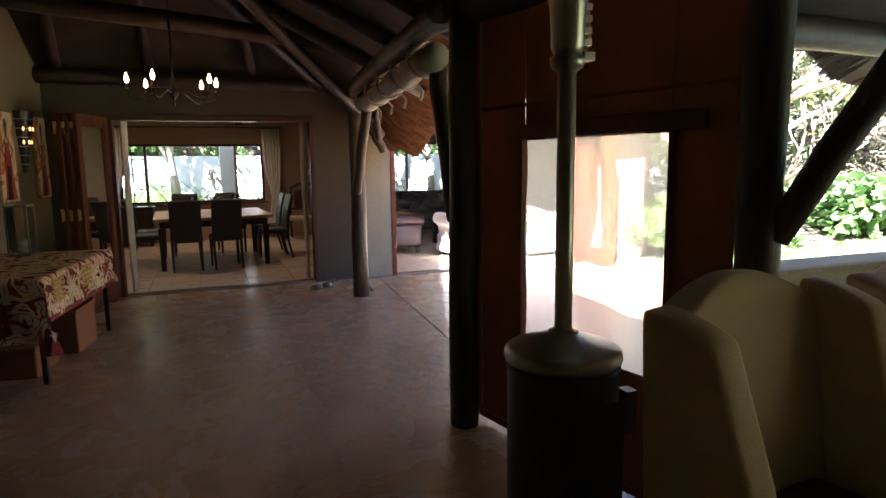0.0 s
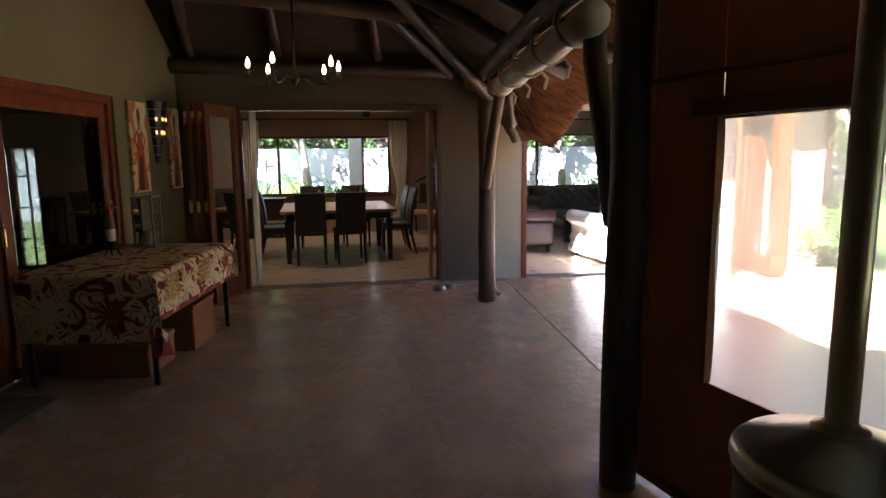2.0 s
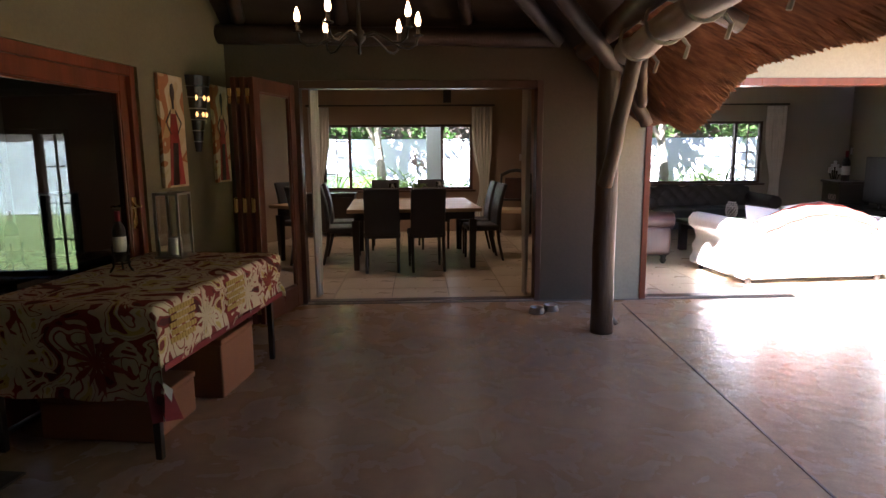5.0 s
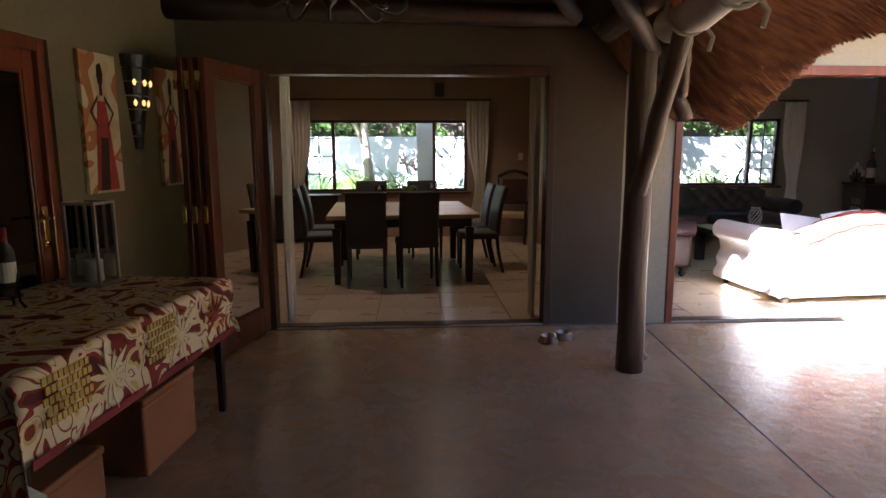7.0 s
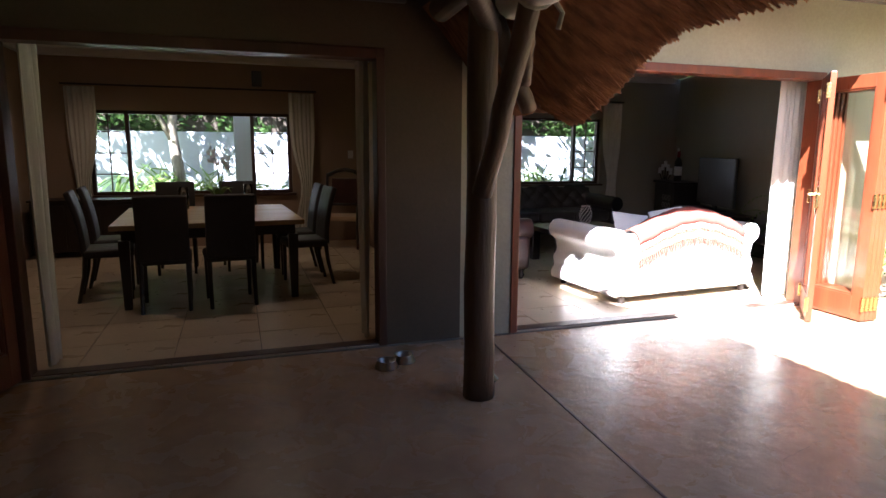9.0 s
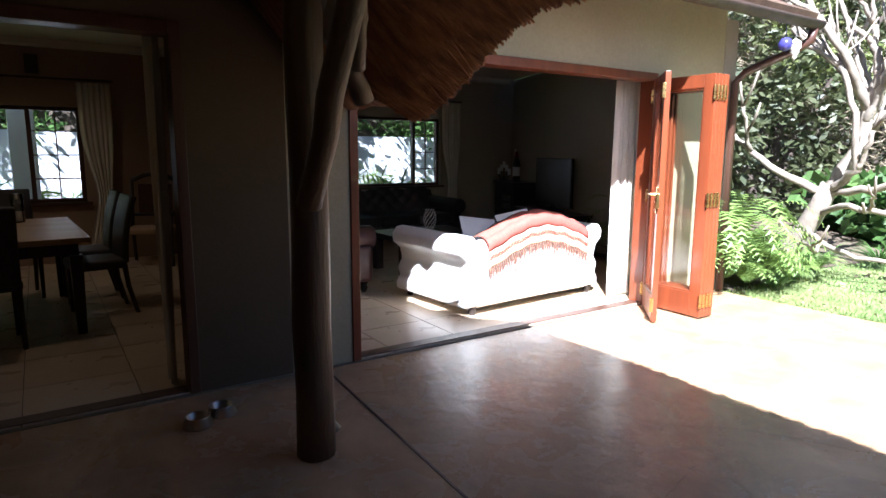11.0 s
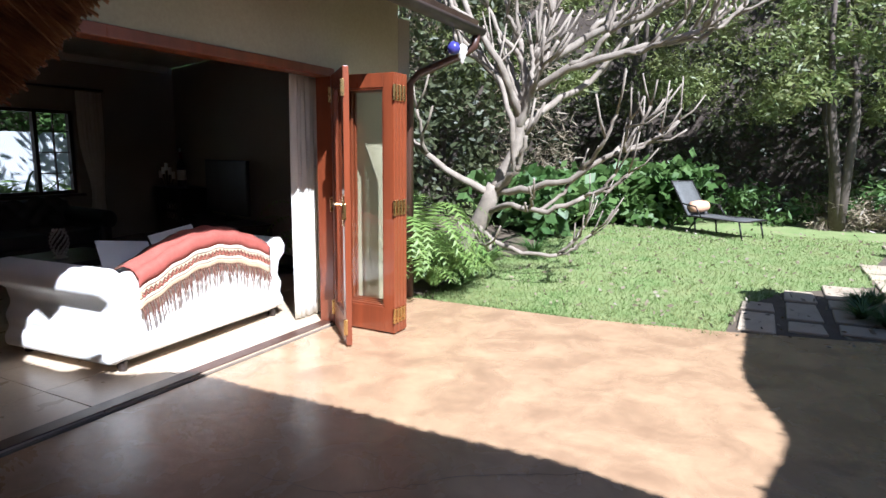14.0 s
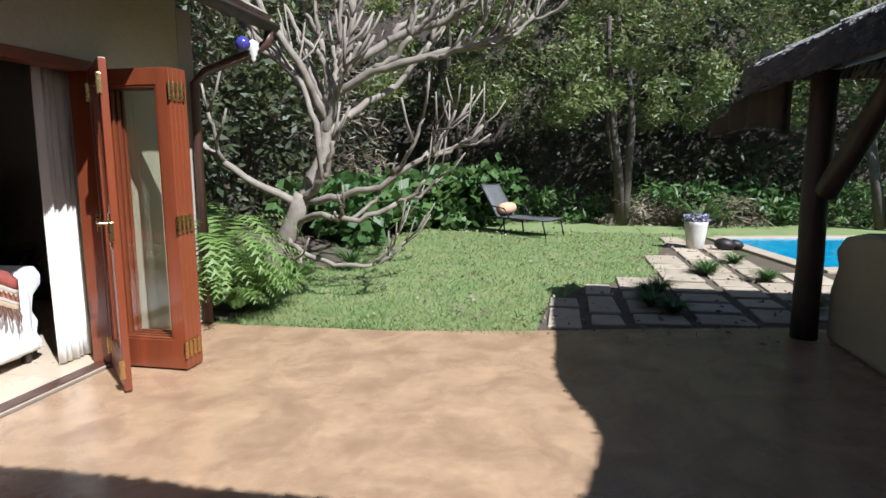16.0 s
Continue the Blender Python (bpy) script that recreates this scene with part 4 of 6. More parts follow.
def picture(y, z0, z1, w, label):
    """A stretched canvas with a tall dark shape over a red skirt of colour."""
    m = LEFTM @ pose((y + 3) / 0.99, 0, z0, 90, 0, 0)
    t = thing("painting", m, label, "painting")
    h = z1 - z0
    Build().box(-w / 2, w / 2, 0, h, 0.002, 0.03).done("canvas", CANVASBG, t, bevel=0.004)
    Build().prism([(-0.10 * w, 0.66 * h), (0.12 * w, 0.66 * h), (0.22 * w, 0.35 * h), (0.34 * w, 0.02 * h), (-0.3 * w, 0.02 * h), (-0.2 * w, 0.4 * h)], 0.031, 0.033).done("red_shape", REDPAINT, t)
    d = Build().prism([(-0.2 * w, 0.02 * h), (0.05 * w, 0.02 * h), (0.12 * w, 0.4 * h), (-0.08 * w, 0.4 * h)], 0.033, 0.035)
    d.prism([(-0.05 * w, 0.78 * h), (0.07 * w, 0.78 * h), (0.1 * w, 0.86 * h), (0.04 * w, 0.93 * h), (-0.06 * w, 0.91 * h), (-0.08 * w, 0.84 * h)], 0.033, 0.035)
    d.prism([(-0.03 * w, 0.7 * h), (0.05 * w, 0.7 * h), (0.05 * w, 0.8 * h), (-0.03 * w, 0.8 * h)], 0.033, 0.0345)
    for s in (-1, 1):
        d.prism([(0.1 * w * s, 0.7 * h), (0.34 * w * s, 0.58 * h), (0.14 * w * s, 0.47 * h), (0.14 * w * s, 0.49 * h), (0.29 * w * s, 0.58 * h), (0.1 * w * s, 0.67 * h)], 0.033, 0.035)
    d.done("dark_shape", BLACKPAINT, t)
    return t


picture(8.17, 1.20, 2.04, 0.34, "ochre and red painting with a tall dark shape on stretched canvas")["group"] = "paintings on the side wall"
picture(8.97, 1.20, 2.04, 0.28, "ochre and red painting with a tall dark shape on stretched canvas")["group"] = "paintings on the side wall"
GLOWWARM = glow_material("warm lamp glow", (1.0, 0.45, 0.12), 0.12)
sc = thing("wall_sconce", LEFTM @ pose((8.57 + 3) / 0.99, 0, 1.47), "dark tapered wall sconce with patterned bands, lit", "lamp")
sb = Build()
for k in range(7):
    z0, z1 = k * 0.088, k * 0.088 + 0.078
    sb.grid(lambda u, v, z0=z0, z1=z1: Vector(((0.03 + 0.17 * (z0 + (z1 - z0) * v)) * math.cos(math.pi * (1 + u)), (0.03 + 0.17 * (z0 + (z1 - z0) * v)) * math.sin(math.pi * (1 + u)), z0 + (z1 - z0) * v)), 12, 1)
sb.done("band", BLACKWOOD, sc, thick=0.004)
gb = Build()
for k in range(6):
    z = 0.083 + k * 0.088
    r = 0.03 + 0.17 * z
    gb.tube([(r * math.cos(math.pi * (1 + i / 10)), r * math.sin(math.pi * (1 + i / 10)), z) for i in range(11)], 0.0035, 6)
tagged(gb.done("edge_wire", STEEL, sc), kind="stuff")
for k, zz in ((0, 0.30), (1, 0.43)):
    ov = Build()
    for i in range(4):
        a = math.pi * (1.2 + 0.2 * i)
        r = 0.036 + 0.17 * zz
        ov.lathe([(0.001, -0.022), (0.008, -0.014), (0.012, 0), (0.008, 0.014), (0.001, 0.022)], (r * math.cos(a), r * math.sin(a), zz), 8)
    tagged(ov.done("lit_slot", GLOWWARM, sc), kind="stuff")

# chandelier
BULB = glow_material("candle bulb", (1.0, 0.55, 0.2), 1.3)
ch = thing("chandelier", pose(0.115, 7.15, 2.03), "black wrought iron chandelier with six lit candle bulbs", "chandelier")
body = Build()
body.lathe([(0.002, 0.0), (0.012, 0.01), (0.006, 0.05), (0.012, 0.06), (0.035, 0.085), (0.04, 0.11), (0.03, 0.135), (0.014, 0.15), (0.01, 0.3), (0.008, 0.75)], sides=14)
body.done("stem", IRON, ch, smooth=True)
for k in range(6):
    a = radians((-22, -80, -139, 56, 100, 140)[k])      # arms bent out of their even spacing
    c, s = 1.13 * math.sin(a), -1.13 * math.cos(a)
    arm = Build().tube([(c * r, s * r, z) for r, z in ((0.03, 0.11), (0.10, 0.125), (0.16, 0.09), (0.22, 0.05), (0.27, 0.045), (0.305, 0.07), (0.315, 0.12))], 0.007, 8)
    arm.done("arm", IRON, ch, smooth=True)
    Build().lathe([(0.010, 0.115), (0.028, 0.12), (0.03, 0.127), (0.012, 0.13), (0.012, 0.175), (0.010, 0.178)], (c * 0.315, s * 0.315, 0), 12).done("cup", IRON, ch, smooth=True)
    Build().lathe([(0.010, 0.178), (0.017, 0.195), (0.018, 0.21), (0.012, 0.235), (0.003, 0.26)], (c * 0.315, s * 0.315, 0), 12).done("bulb", BULB, ch, smooth=True)
chain = Build().tube([(0, 0, 0.75), (0, 0, 1.6)], 0.006, 6)
chain.done("chain", IRON, ch)

# patio heater
ht = thing("patio_heater", pose(1.385, 2.925, 0), "bronze and steel gas patio heater with a tall post", "heater")
Build().lathe([(0.185, 0.0), (0.19, 0.02), (0.19, 0.09), (0.18, 0.105), (0.178, 0.12), (0.178, 0.86), (0.184, 0.875), (0.18, 0.89)], sides=36).done("tank_housing", DARKSTEEL, ht, smooth=True)
Build().lathe([(0.184, 0.89), (0.189, 0.905), (0.186, 0.925), (0.172, 0.937), (0.06, 0.975), (0.045, 0.985)], sides=36).done("housing_lid", STEEL, ht, smooth=True)
Build().lathe([(0.05, 0.975), (0.05, 0.985), (0.034, 0.99), (0.028, 1.0), (0.028, 1.79), (0.045, 1.80), (0.052, 1.815), (0.052, 1.835), (0.04, 1.84), (0.05, 1.86), (0.055, 1.98), (0.07, 2.03)], sides=24).done("post", PEWTER, ht, smooth=True)
Build().lathe([(0.075, 2.03), (0.085, 2.04), (0.085, 2.16), (0.07, 2.18), (0.36, 2.2), (0.35, 2.21), (0.1, 2.27)], sides=32).done("reflector", STEEL, ht, smooth=True)
hk = Build()
for a in range(5):
    hk.box(0.052, 0.078, -0.012, 0.012, 1.87 + a * 0.035, 1.888 + a * 0.035)
hk.box(0.05, 0.085, -0.02, 0.02, 1.825, 1.85)
hk.tube([(0.06, 0.0, 1.85), (0.09, 0.02, 1.9), (0.075, 0.01, 1.98)], 0.006, 6)
hk.done("valve", STEEL, ht)
hh = Build().box(0.155, 0.197, -0.13, -0.08, 0.66, 0.80).box(-0.11, 0.11, -0.183, -0.178, 0.14, 0.8)
hh.done("door_latch", DARKSTEEL, ht, bevel=0.008)
for s in (-1, 1):
    Build().lathe([(0.012, 0.0), (0.03, 0.005), (0.03, 0.05), (0.012, 0.055)], (0.17 * s, -0.08, 0), 12).done("castor", LEATHER, ht)


def soft(b, name, mat, parent, bevel=0.05, sub=0):
    return b.done(name, mat, parent, bevel=bevel, smooth=True, segments=4)


SEATCLOTH = material("brown seat cloth", (0.10, 0.055, 0.035), (0.075, 0.04, 0.026), rough=0.9, scale=5, grain=220, bump=0.25)


def wing_chair(m, label):
    """A wing-back armchair facing its own -y."""
    t = thing("wing_chair", m, label, "armchair")
    soft(Build().box(-0.29, 0.29, -0.37, 0.27, 0.26, 0.49), "seat", SEATCLOTH, t, 0.06)
    back = Build().grid(lambda u, v: Vector(((u - 0.5) * 0.66, 0.30 + 0.10 * v - 0.05 * (2 * u - 1) ** 2, 0.40 + v * (0.62 + 0.09 * math.cos((u - 0.5) * math.pi)))), 16, 12)
    back.done("backrest", CREAMCLOTH, t, smooth=True, thick=0.13, bevel=0.04)
    for s in (-1, 1):
        w = Build().grid(lambda u, v, s=s: Vector((s * (0.345 + 0.03 * v), 0.36 - u * (0.38 - 0.16 * v), 0.52 + v * (0.54 - 0.05 * u * u))), 10, 12)
        w.done("wing", CREAMCLOTH, t, smooth=True, thick=0.11, bevel=0.04)
        soft(Build().box(s * 0.345 - 0.055, s * 0.345 + 0.055, -0.36, 0.30, 0.12, 0.66), "arm", CREAMCLOTH, t, 0.05)
    soft(Build().box(-0.33, 0.33, -0.35, 0.36, 0.11, 0.26), "base", CREAMCLOTH, t, 0.03)
    for x in (-0.3, 0.3):
        for y in (-0.3, 0.32):
            Build().lathe([(0.018, 0), (0.028, 0.11)], (x, y, 0), 10).done("foot", BLACKWOOD, t)
    return t


wing_chair(pose(1.89, 2.30, 0, 0, 0, 10) @ Matrix.Diagonal((1, 1, 1.07, 1)), "cream wing-back armchair on the patio")["group"] = "cream wing-back armchairs"
wing_chair(pose(2.74, 2.30, 0, 0, 0, -8) @ Matrix.Diagonal((1, 1, 1.07, 1)), "cream wing-back armchair on the patio")["group"] = "cream wing-back armchairs"


def bowl(x, y, label):
    b = Build().lathe([(0.075, 0), (0.08, 0.006), (0.062, 0.05), (0.066, 0.056), (0.056, 0.052), (0.05, 0.02), (0.02, 0.016)], (x, y, 0), 20)
    return tagged(b.done("pet_bowl", STEEL, smooth=True), label, "bowl", "pet bowls")


bowl(1.52, 8.72, "small steel pet bowl on the patio floor")
bowl(1.66, 8.80, "small steel pet bowl on the patio floor")
tagged(Build().tube([(2.02, 8.3, 1.75), (2.02, 8.3, 1.0), (2.03, 8.3, 0.16), (2.06, 8.26, 0.07), (2.10, 8.24, 0.02)], 0.022, 10).box(2.0, 2.06, 8.27, 8.33, 0.78, 0.88).done("conduit", STONEGREY, smooth=True), "grey conduit pipe running down beside the pole", "pipe")
mat_ob = Build().box(-0.6, 0.0, -1.0, 0.0, 0.0, 0.012).done("door_mat", SOIL, bevel=0.004)
mat_ob.matrix_basis = pose(-1.37, 6.05, 0, 0, 0, LEAN8)
tagged(mat_ob, "dark coir door mat before the sliding door", "mat")

# ---- dining room ----
D = pose(0.36, 11.57, 0.012, 0, 0, 3)
dt = thing("dining_table", D, "dining table with honey wood top and dark legs", "table")
Build().box(-0.82, 0.82, -0.85, 0.85, 0.715, 0.76).done("top", LIGHTWOOD, dt, bevel=0.006)
b = Build().box(-0.74, 0.74, -0.77, 0.77, 0.62, 0.714)
b.done("apron", BLACKWOOD, dt)
for x in (-0.72, 0.72):
    for y in (-0.75, 0.75):
        Build().box(x - 0.045, x + 0.045, y - 0.045, y + 0.045, 0, 0.62, taper=0.7).done("leg", BLACKWOOD, dt, bevel=0.005)


def dining_chair():
    t = thing("dining_chair", pose(0, 0, 0), "dark leather high-back dining chair with tapered legs", "chair", "chairs round the dining table")
    soft(Build().box(-0.22, 0.22, -0.22, 0.2, 0.41, 0.49), "seat", LEATHER, t, 0.025)
    bk = Build().grid(lambda u, v: Vector(((u - 0.5) * 0.42, 0.19 + 0.10 * v * v, 0.45 + 0.57 * v)), 6, 8)
    bk.done("backrest", LEATHER, t, smooth=True, thick=0.05, bevel=0.015)
    for x in (-0.19, 0.19):
        Build().box(x - 0.02, x + 0.02, -0.2, -0.16, 0, 0.42, taper=0.7).done("leg", BLACKWOOD, t)
        Build().tube([(x, 0.26, 0.0), (x, 0.2, 0.25), (x, 0.18, 0.44)], [0.017, 0.02, 0.023], 8).done("leg", BLACKWOOD, t)
    return t


first = dining_chair()
spots = [(-0.40, -0.72, 180), (0.14, -0.72, 180), (-0.36, 0.92, 0), (0.36, 0.92, 0), (-0.92, -0.15, 90), (-0.92, 0.5, 90), (0.92, -0.15, -90), (0.92, 0.5, -90)]
first.matrix_basis = D @ pose(spots[0][0], spots[0][1], 0, 0, 0, spots[0][2])
for x, y, a in spots[1:]:
    copy_thing(first, D @ pose(x, y, 0, 0, 0, a + random.uniform(-4, 4)))
ac = thing("carver_chair", pose(2.05, 13.75, 0.012, 0, 0, -20), "carved dark wood armchair with a pale seat by the wall", "chair")
Build().box(-0.26, 0.26, -0.25, 0.22, 0.4, 0.47).done("seat", CREAMCLOTH, ac, bevel=0.02)
fr = Build()
for x in (-0.27, 0.27):
    fr.tube([(x, -0.24, 0), (x, -0.23, 0.42), (x, -0.2, 0.62)], [0.02, 0.025, 0.02], 8).tube([(x, 0.3, 0), (x, 0.23, 0.45), (x * 0.95, 0.31, 1.05)], [0.02, 0.025, 0.02], 8).tube([(x * 1.08, -0.24, 0.63), (x * 1.1, 0, 0.66), (x, 0.24, 0.68)], 0.022, 8)
fr.tube([(-0.26, 0.31, 1.02), (-0.12, 0.32, 1.09), (0, 0.33, 1.11), (0.12, 0.32, 1.09), (0.26, 0.31, 1.02)], 0.03, 8)
fr.tube([(-0.26, 0.25, 0.6), (0.26, 0.25, 0.6)], 0.02, 8)
fr.done("frame", BLACKWOOD, ac, smooth=True)
Build().box(-0.2, 0.2, 0.255, 0.285, 0.62, 1.0, pose(0, -0.0, 0, -4, 0, 0)).done("backrest", BROWNLEATHER, ac, bevel=0.01)
sbd = thing("sideboard", pose(-1.25, 14.0, 0.012), "low dark wood sideboard under the window", "sideboard")
Build().box(-0.6, 0.6, -0.2, 0.2, 0.08, 0.72).box(-0.62, 0.62, -0.22, 0.22, 0.72, 0.75).box(-0.56, -0.5, -0.16, 0.16, 0, 0.08).box(0.5, 0.56, -0.16, 0.16, 0, 0.08).done("body", BLACKWOOD, sbd, bevel=0.006)
for x in (-0.4, 0.0, 0.4):
    Build().box(x - 0.185, x + 0.185, -0.212, -0.201, 0.12, 0.68).done("door", BLACKWOOD, sbd, bevel=0.004)
orc = thing("potted_orchid", D @ pose(0.1, 0.55, 0.76), "white orchid in a pale pot on the dining table", "plant")
Build().lathe([(0.05, 0), (0.06, 0.01), (0.075, 0.11), (0.07, 0.115), (0.06, 0.1)], sides=16).done("pot", WHITEPOT, orc, smooth=True)
st = Build().tube([(0, 0, 0.1), (0.02, 0, 0.3), (0.0, 0, 0.5), (-0.04, 0, 0.62)], 0.006, 6).tube([(0.01, 0.01, 0.1), (0.05, 0.02, 0.35), (0.09, 0.02, 0.52)], 0.005, 6)
st.done("stem", LEAFMID, orc)
lf = Build()
for k in range(7):
    a = k * 0.9
    lf.grid(lambda u, v, a=a: Vector((math.cos(a) * (0.02 + 0.2 * u) - math.sin(a) * (v - 0.5) * 0.06 * math.sin(math.pi * min(0.97, u + 0.1)), math.sin(a) * (0.02 + 0.2 * u) + math.cos(a) * (v - 0.5) * 0.06 * math.sin(math.pi * min(0.97, u + 0.1)), 0.11 + 0.12 * math.sin(u * 2.6))), 6, 2)
lf.done("leaf", LEAFMID, orc)
rng = np.random.default_rng(5)
leaves("blossom", np.concatenate([rng.normal((-0.03, 0, 0.58), (0.03, 0.03, 0.06), (60, 3)), rng.normal((0.09, 0.02, 0.5), (0.025, 0.025, 0.05), (40, 3))]), LINEN, 0.045, orc, 0.8)
for x, y, h in ((-0.25, 0.5, 0.24), (0.42, 0.52, 0.26)):
    v = thing("glass_vase", D @ pose(x, y, 0.76), "clear cylindrical glass candle vase on the table", "vase", "glass vases on the table")
    Build().lathe([(0.01, 0.004), (0.05, 0.006), (0.05, h)], sides=18).done("glass", GLASS, v, smooth=True)
    Build().lathe([(0.03, 0.013), (0.03, 0.1), (0.01, 0.1)], sides=14).done("candle", WHITE, v)
tagged(Build().box(0.90, 1.04, 14.34, 14.398, 2.30, 2.52).done("wall_vent", BLACKWOOD, bevel=0.006), "small dark louvred wall vent above the window", "vent")
tagged(Build().box(2.27, 2.35, 14.388, 14.399, 1.28, 1.40).done("light_switch", WHITE, bevel=0.004), "white light switch plate on the dining wall", "switch")
DOWNGLOW = glow_material("downlight glow", (1.0, 0.8, 0.55), 2.0)
for x, y in ((-0.9, 11.0), (0.9, 11.0), (-0.9, 13.2), (0.9, 13.2)):
    dl = thing("downlight", pose(x, y, 2.69), "small recessed ceiling downlight, lit warm", "lamp", "ceiling downlights")
    Build().tube([(0.045 * math.cos(k * math.pi / 10), 0.045 * math.sin(k * math.pi / 10), 0.003) for k in range(21)], 0.008, 6).done("rim", STEEL, dl, smooth=True)
    Build().lathe([(0.036, 0.004), (0.03, 0.006)], sides=16).done("lens", DOWNGLOW, dl)
    lamp = new("downlight_lamp", bpy.data.lights.new("downlight_lamp", "SPOT"))
    lamp.data.energy, lamp.data.spot_size, lamp.data.spot_blend, lamp.data.color, lamp.data.shadow_soft_size = 1.5, radians(130), 0.8, (1.0, 0.72, 0.45), 0.03
    lamp.location = (x, y, 2.675)

# ---- lounge ----
S = pose(4.74, 9.72, 0.012, 0, 0, 4) @ Matrix.Diagonal((0.88, 1, 1.05, 1))          # back of the white sofa towards the doors
so = thing("white_sofa", S, "white linen scroll-arm sofa with its back to the doors", "sofa")
sb = Build()
sb.grid(lambda u, v: Vector(((u - 0.5) * (1.86 - 0.12 * v), -0.02 + 0.05 * math.sin(v * 5) * (1 - v) + 0.05 * v, 0.07 + v * (0.52 + 0.21 * math.cos((u - 0.5) * math.pi) ** 1.3))), 30, 16)
sb.done("backrest", LINEN, so, smooth=True, thick=0.16, bevel=0.05)
for s in (-1, 1):
    prof = [(0.02, 0.07), (0.14, 0.07), (0.15, 0.14), (0.10, 0.2), (0.13, 0.28), (0.07, 0.36), (0.10, 0.46), (0.19, 0.52), (0.20, 0.6), (0.14, 0.66), (0.04, 0.67), (-0.03, 0.62), (-0.06, 0.45), (-0.06, 0.07)]
    arm = Build().prism([(x * s, z) for x, z in prof], -1.02, 0.04, pose(0.86 * s, 0, 0, 90, 0, 0))
    soft(arm, "arm", LINEN, so, 0.03)
soft(Build().box(-0.82, 0.82, 0.06, 1.0, 0.07, 0.30), "base", LINEN, so, 0.04)
for s in (-1, 1):
    soft(Build().box(0.38 * s - 0.37, 0.38 * s + 0.37, 0.1, 0.98, 0.30, 0.46), "seat_cushion", LINEN, so, 0.06)
for x in (-0.86, 0.86):
    for y in (0.0, 0.95):
        Build().lathe([(0.03, 0), (0.04, 0.07)], (x, y, 0), 10).done("foot", BLACKWOOD, so)
for x, a, h in ((-0.45, 8, 0.0), (0.1, -6, 0.03), (0.5, 4, 0.0)):
    c = Build().grid(lambda u, v: Vector(((u - 0.5) * 0.5, 0.09 * math.sin(math.pi * u) * math.sin(math.pi * v), (v - 0.5) * 0.42)), 10, 10)
    c.grid(lambda u, v: Vector(((u - 0.5) * 0.5, -0.09 * math.sin(math.pi * u) * math.sin(math.pi * v), (v - 0.5) * 0.42)), 10, 10)
    o = tagged(c.done("cushion", LINEN, smooth=True), "plump white linen cushion on the sofa", "cushion", "sofa cushions")
    o.matrix_basis = S @ pose(x, 0.30, 0.575 + h, -28, a, 0)
STRIPE = []
for nm, c in (("brick red weave", (0.40, 0.10, 0.07)), ("sand weave", (0.62, 0.45, 0.28)), ("cream weave", (0.66, 0.58, 0.46)), ("brown weave", (0.16, 0.07, 0.045))):
    STRIPE.append(material(nm, c, tuple(k * 0.82 for k in c), rough=0.95, scale=25, grain=200, bump=0.35))
th = thing("throw_blanket", S, "brick red and sand woven throw with fringe over the sofa back", "blanket")


def on_back(u, d):
    """A point of the throw: u across, d metres down from the crest of the sofa's back, on the outside."""
    x = (u - 0.5) * 1.48 - 0.03
    k = math.cos((x / 1.80) * math.pi) ** 1.3
    top = 0.595 + 0.21 * k
    y = -0.115 + 0.02 * d if d > 0.05 else -0.02 - 0.095 * max(d, 0) / 0.05
    if d < 0:
        y = 0.02 - d * 0.9 if d > -0.1 else 0.12
    return Vector((x, y, top + 0.035 - (d if d > 0 else -d * 0.35) + 0.006 * math.sin(u * 37)))


for i, (d0, d1, k) in enumerate(((-0.10, -0.03, 3), (-0.03, 0.03, 0), (0.03, 0.13, 0), (0.13, 0.16, 2), (0.16, 0.21, 1), (0.21, 0.235, 2), (0.235, 0.27, 1))):
    Build().grid(lambda u, v, d0=d0, d1=d1: on_back(u, d0 + (d1 - d0) * v), 40, 3).done("stripe", STRIPE[k], th, smooth=True, thick=0.008)
for row, tone in ((0.178, 3), (0.195, 0)):
    zig = Build()
    zig.tube([on_back(0.01 + 0.98 * k / 68, row + (0.012 if k % 2 else -0.012)) + Vector((0, -0.006, 0)) for k in range(69)], 0.0045, 4)
    zig.done("chevron_band", STRIPE[tone], th)
fg = Build()
for i in range(60):
    p = on_back((i + 0.5) / 60, 0.265)
    e = p + Vector((random.uniform(-0.02, 0.02), -0.012, -random.uniform(0.07, 0.12)))
    fg.tube([p, p.lerp(e, 0.5) + Vector((random.uniform(-0.01, 0.01), -0.008, 0)), e], [0.004, 0.006, 0.003], 5)
    q = on_back((i + 0.5) / 60, -0.1)
    fg.tube([q, q + Vector((random.uniform(-0.02, 0.02), 0.03, -0.03))], 0.004, 5)
tagged(fg.done("fringe", STRIPE[3], th), kind="stuff")


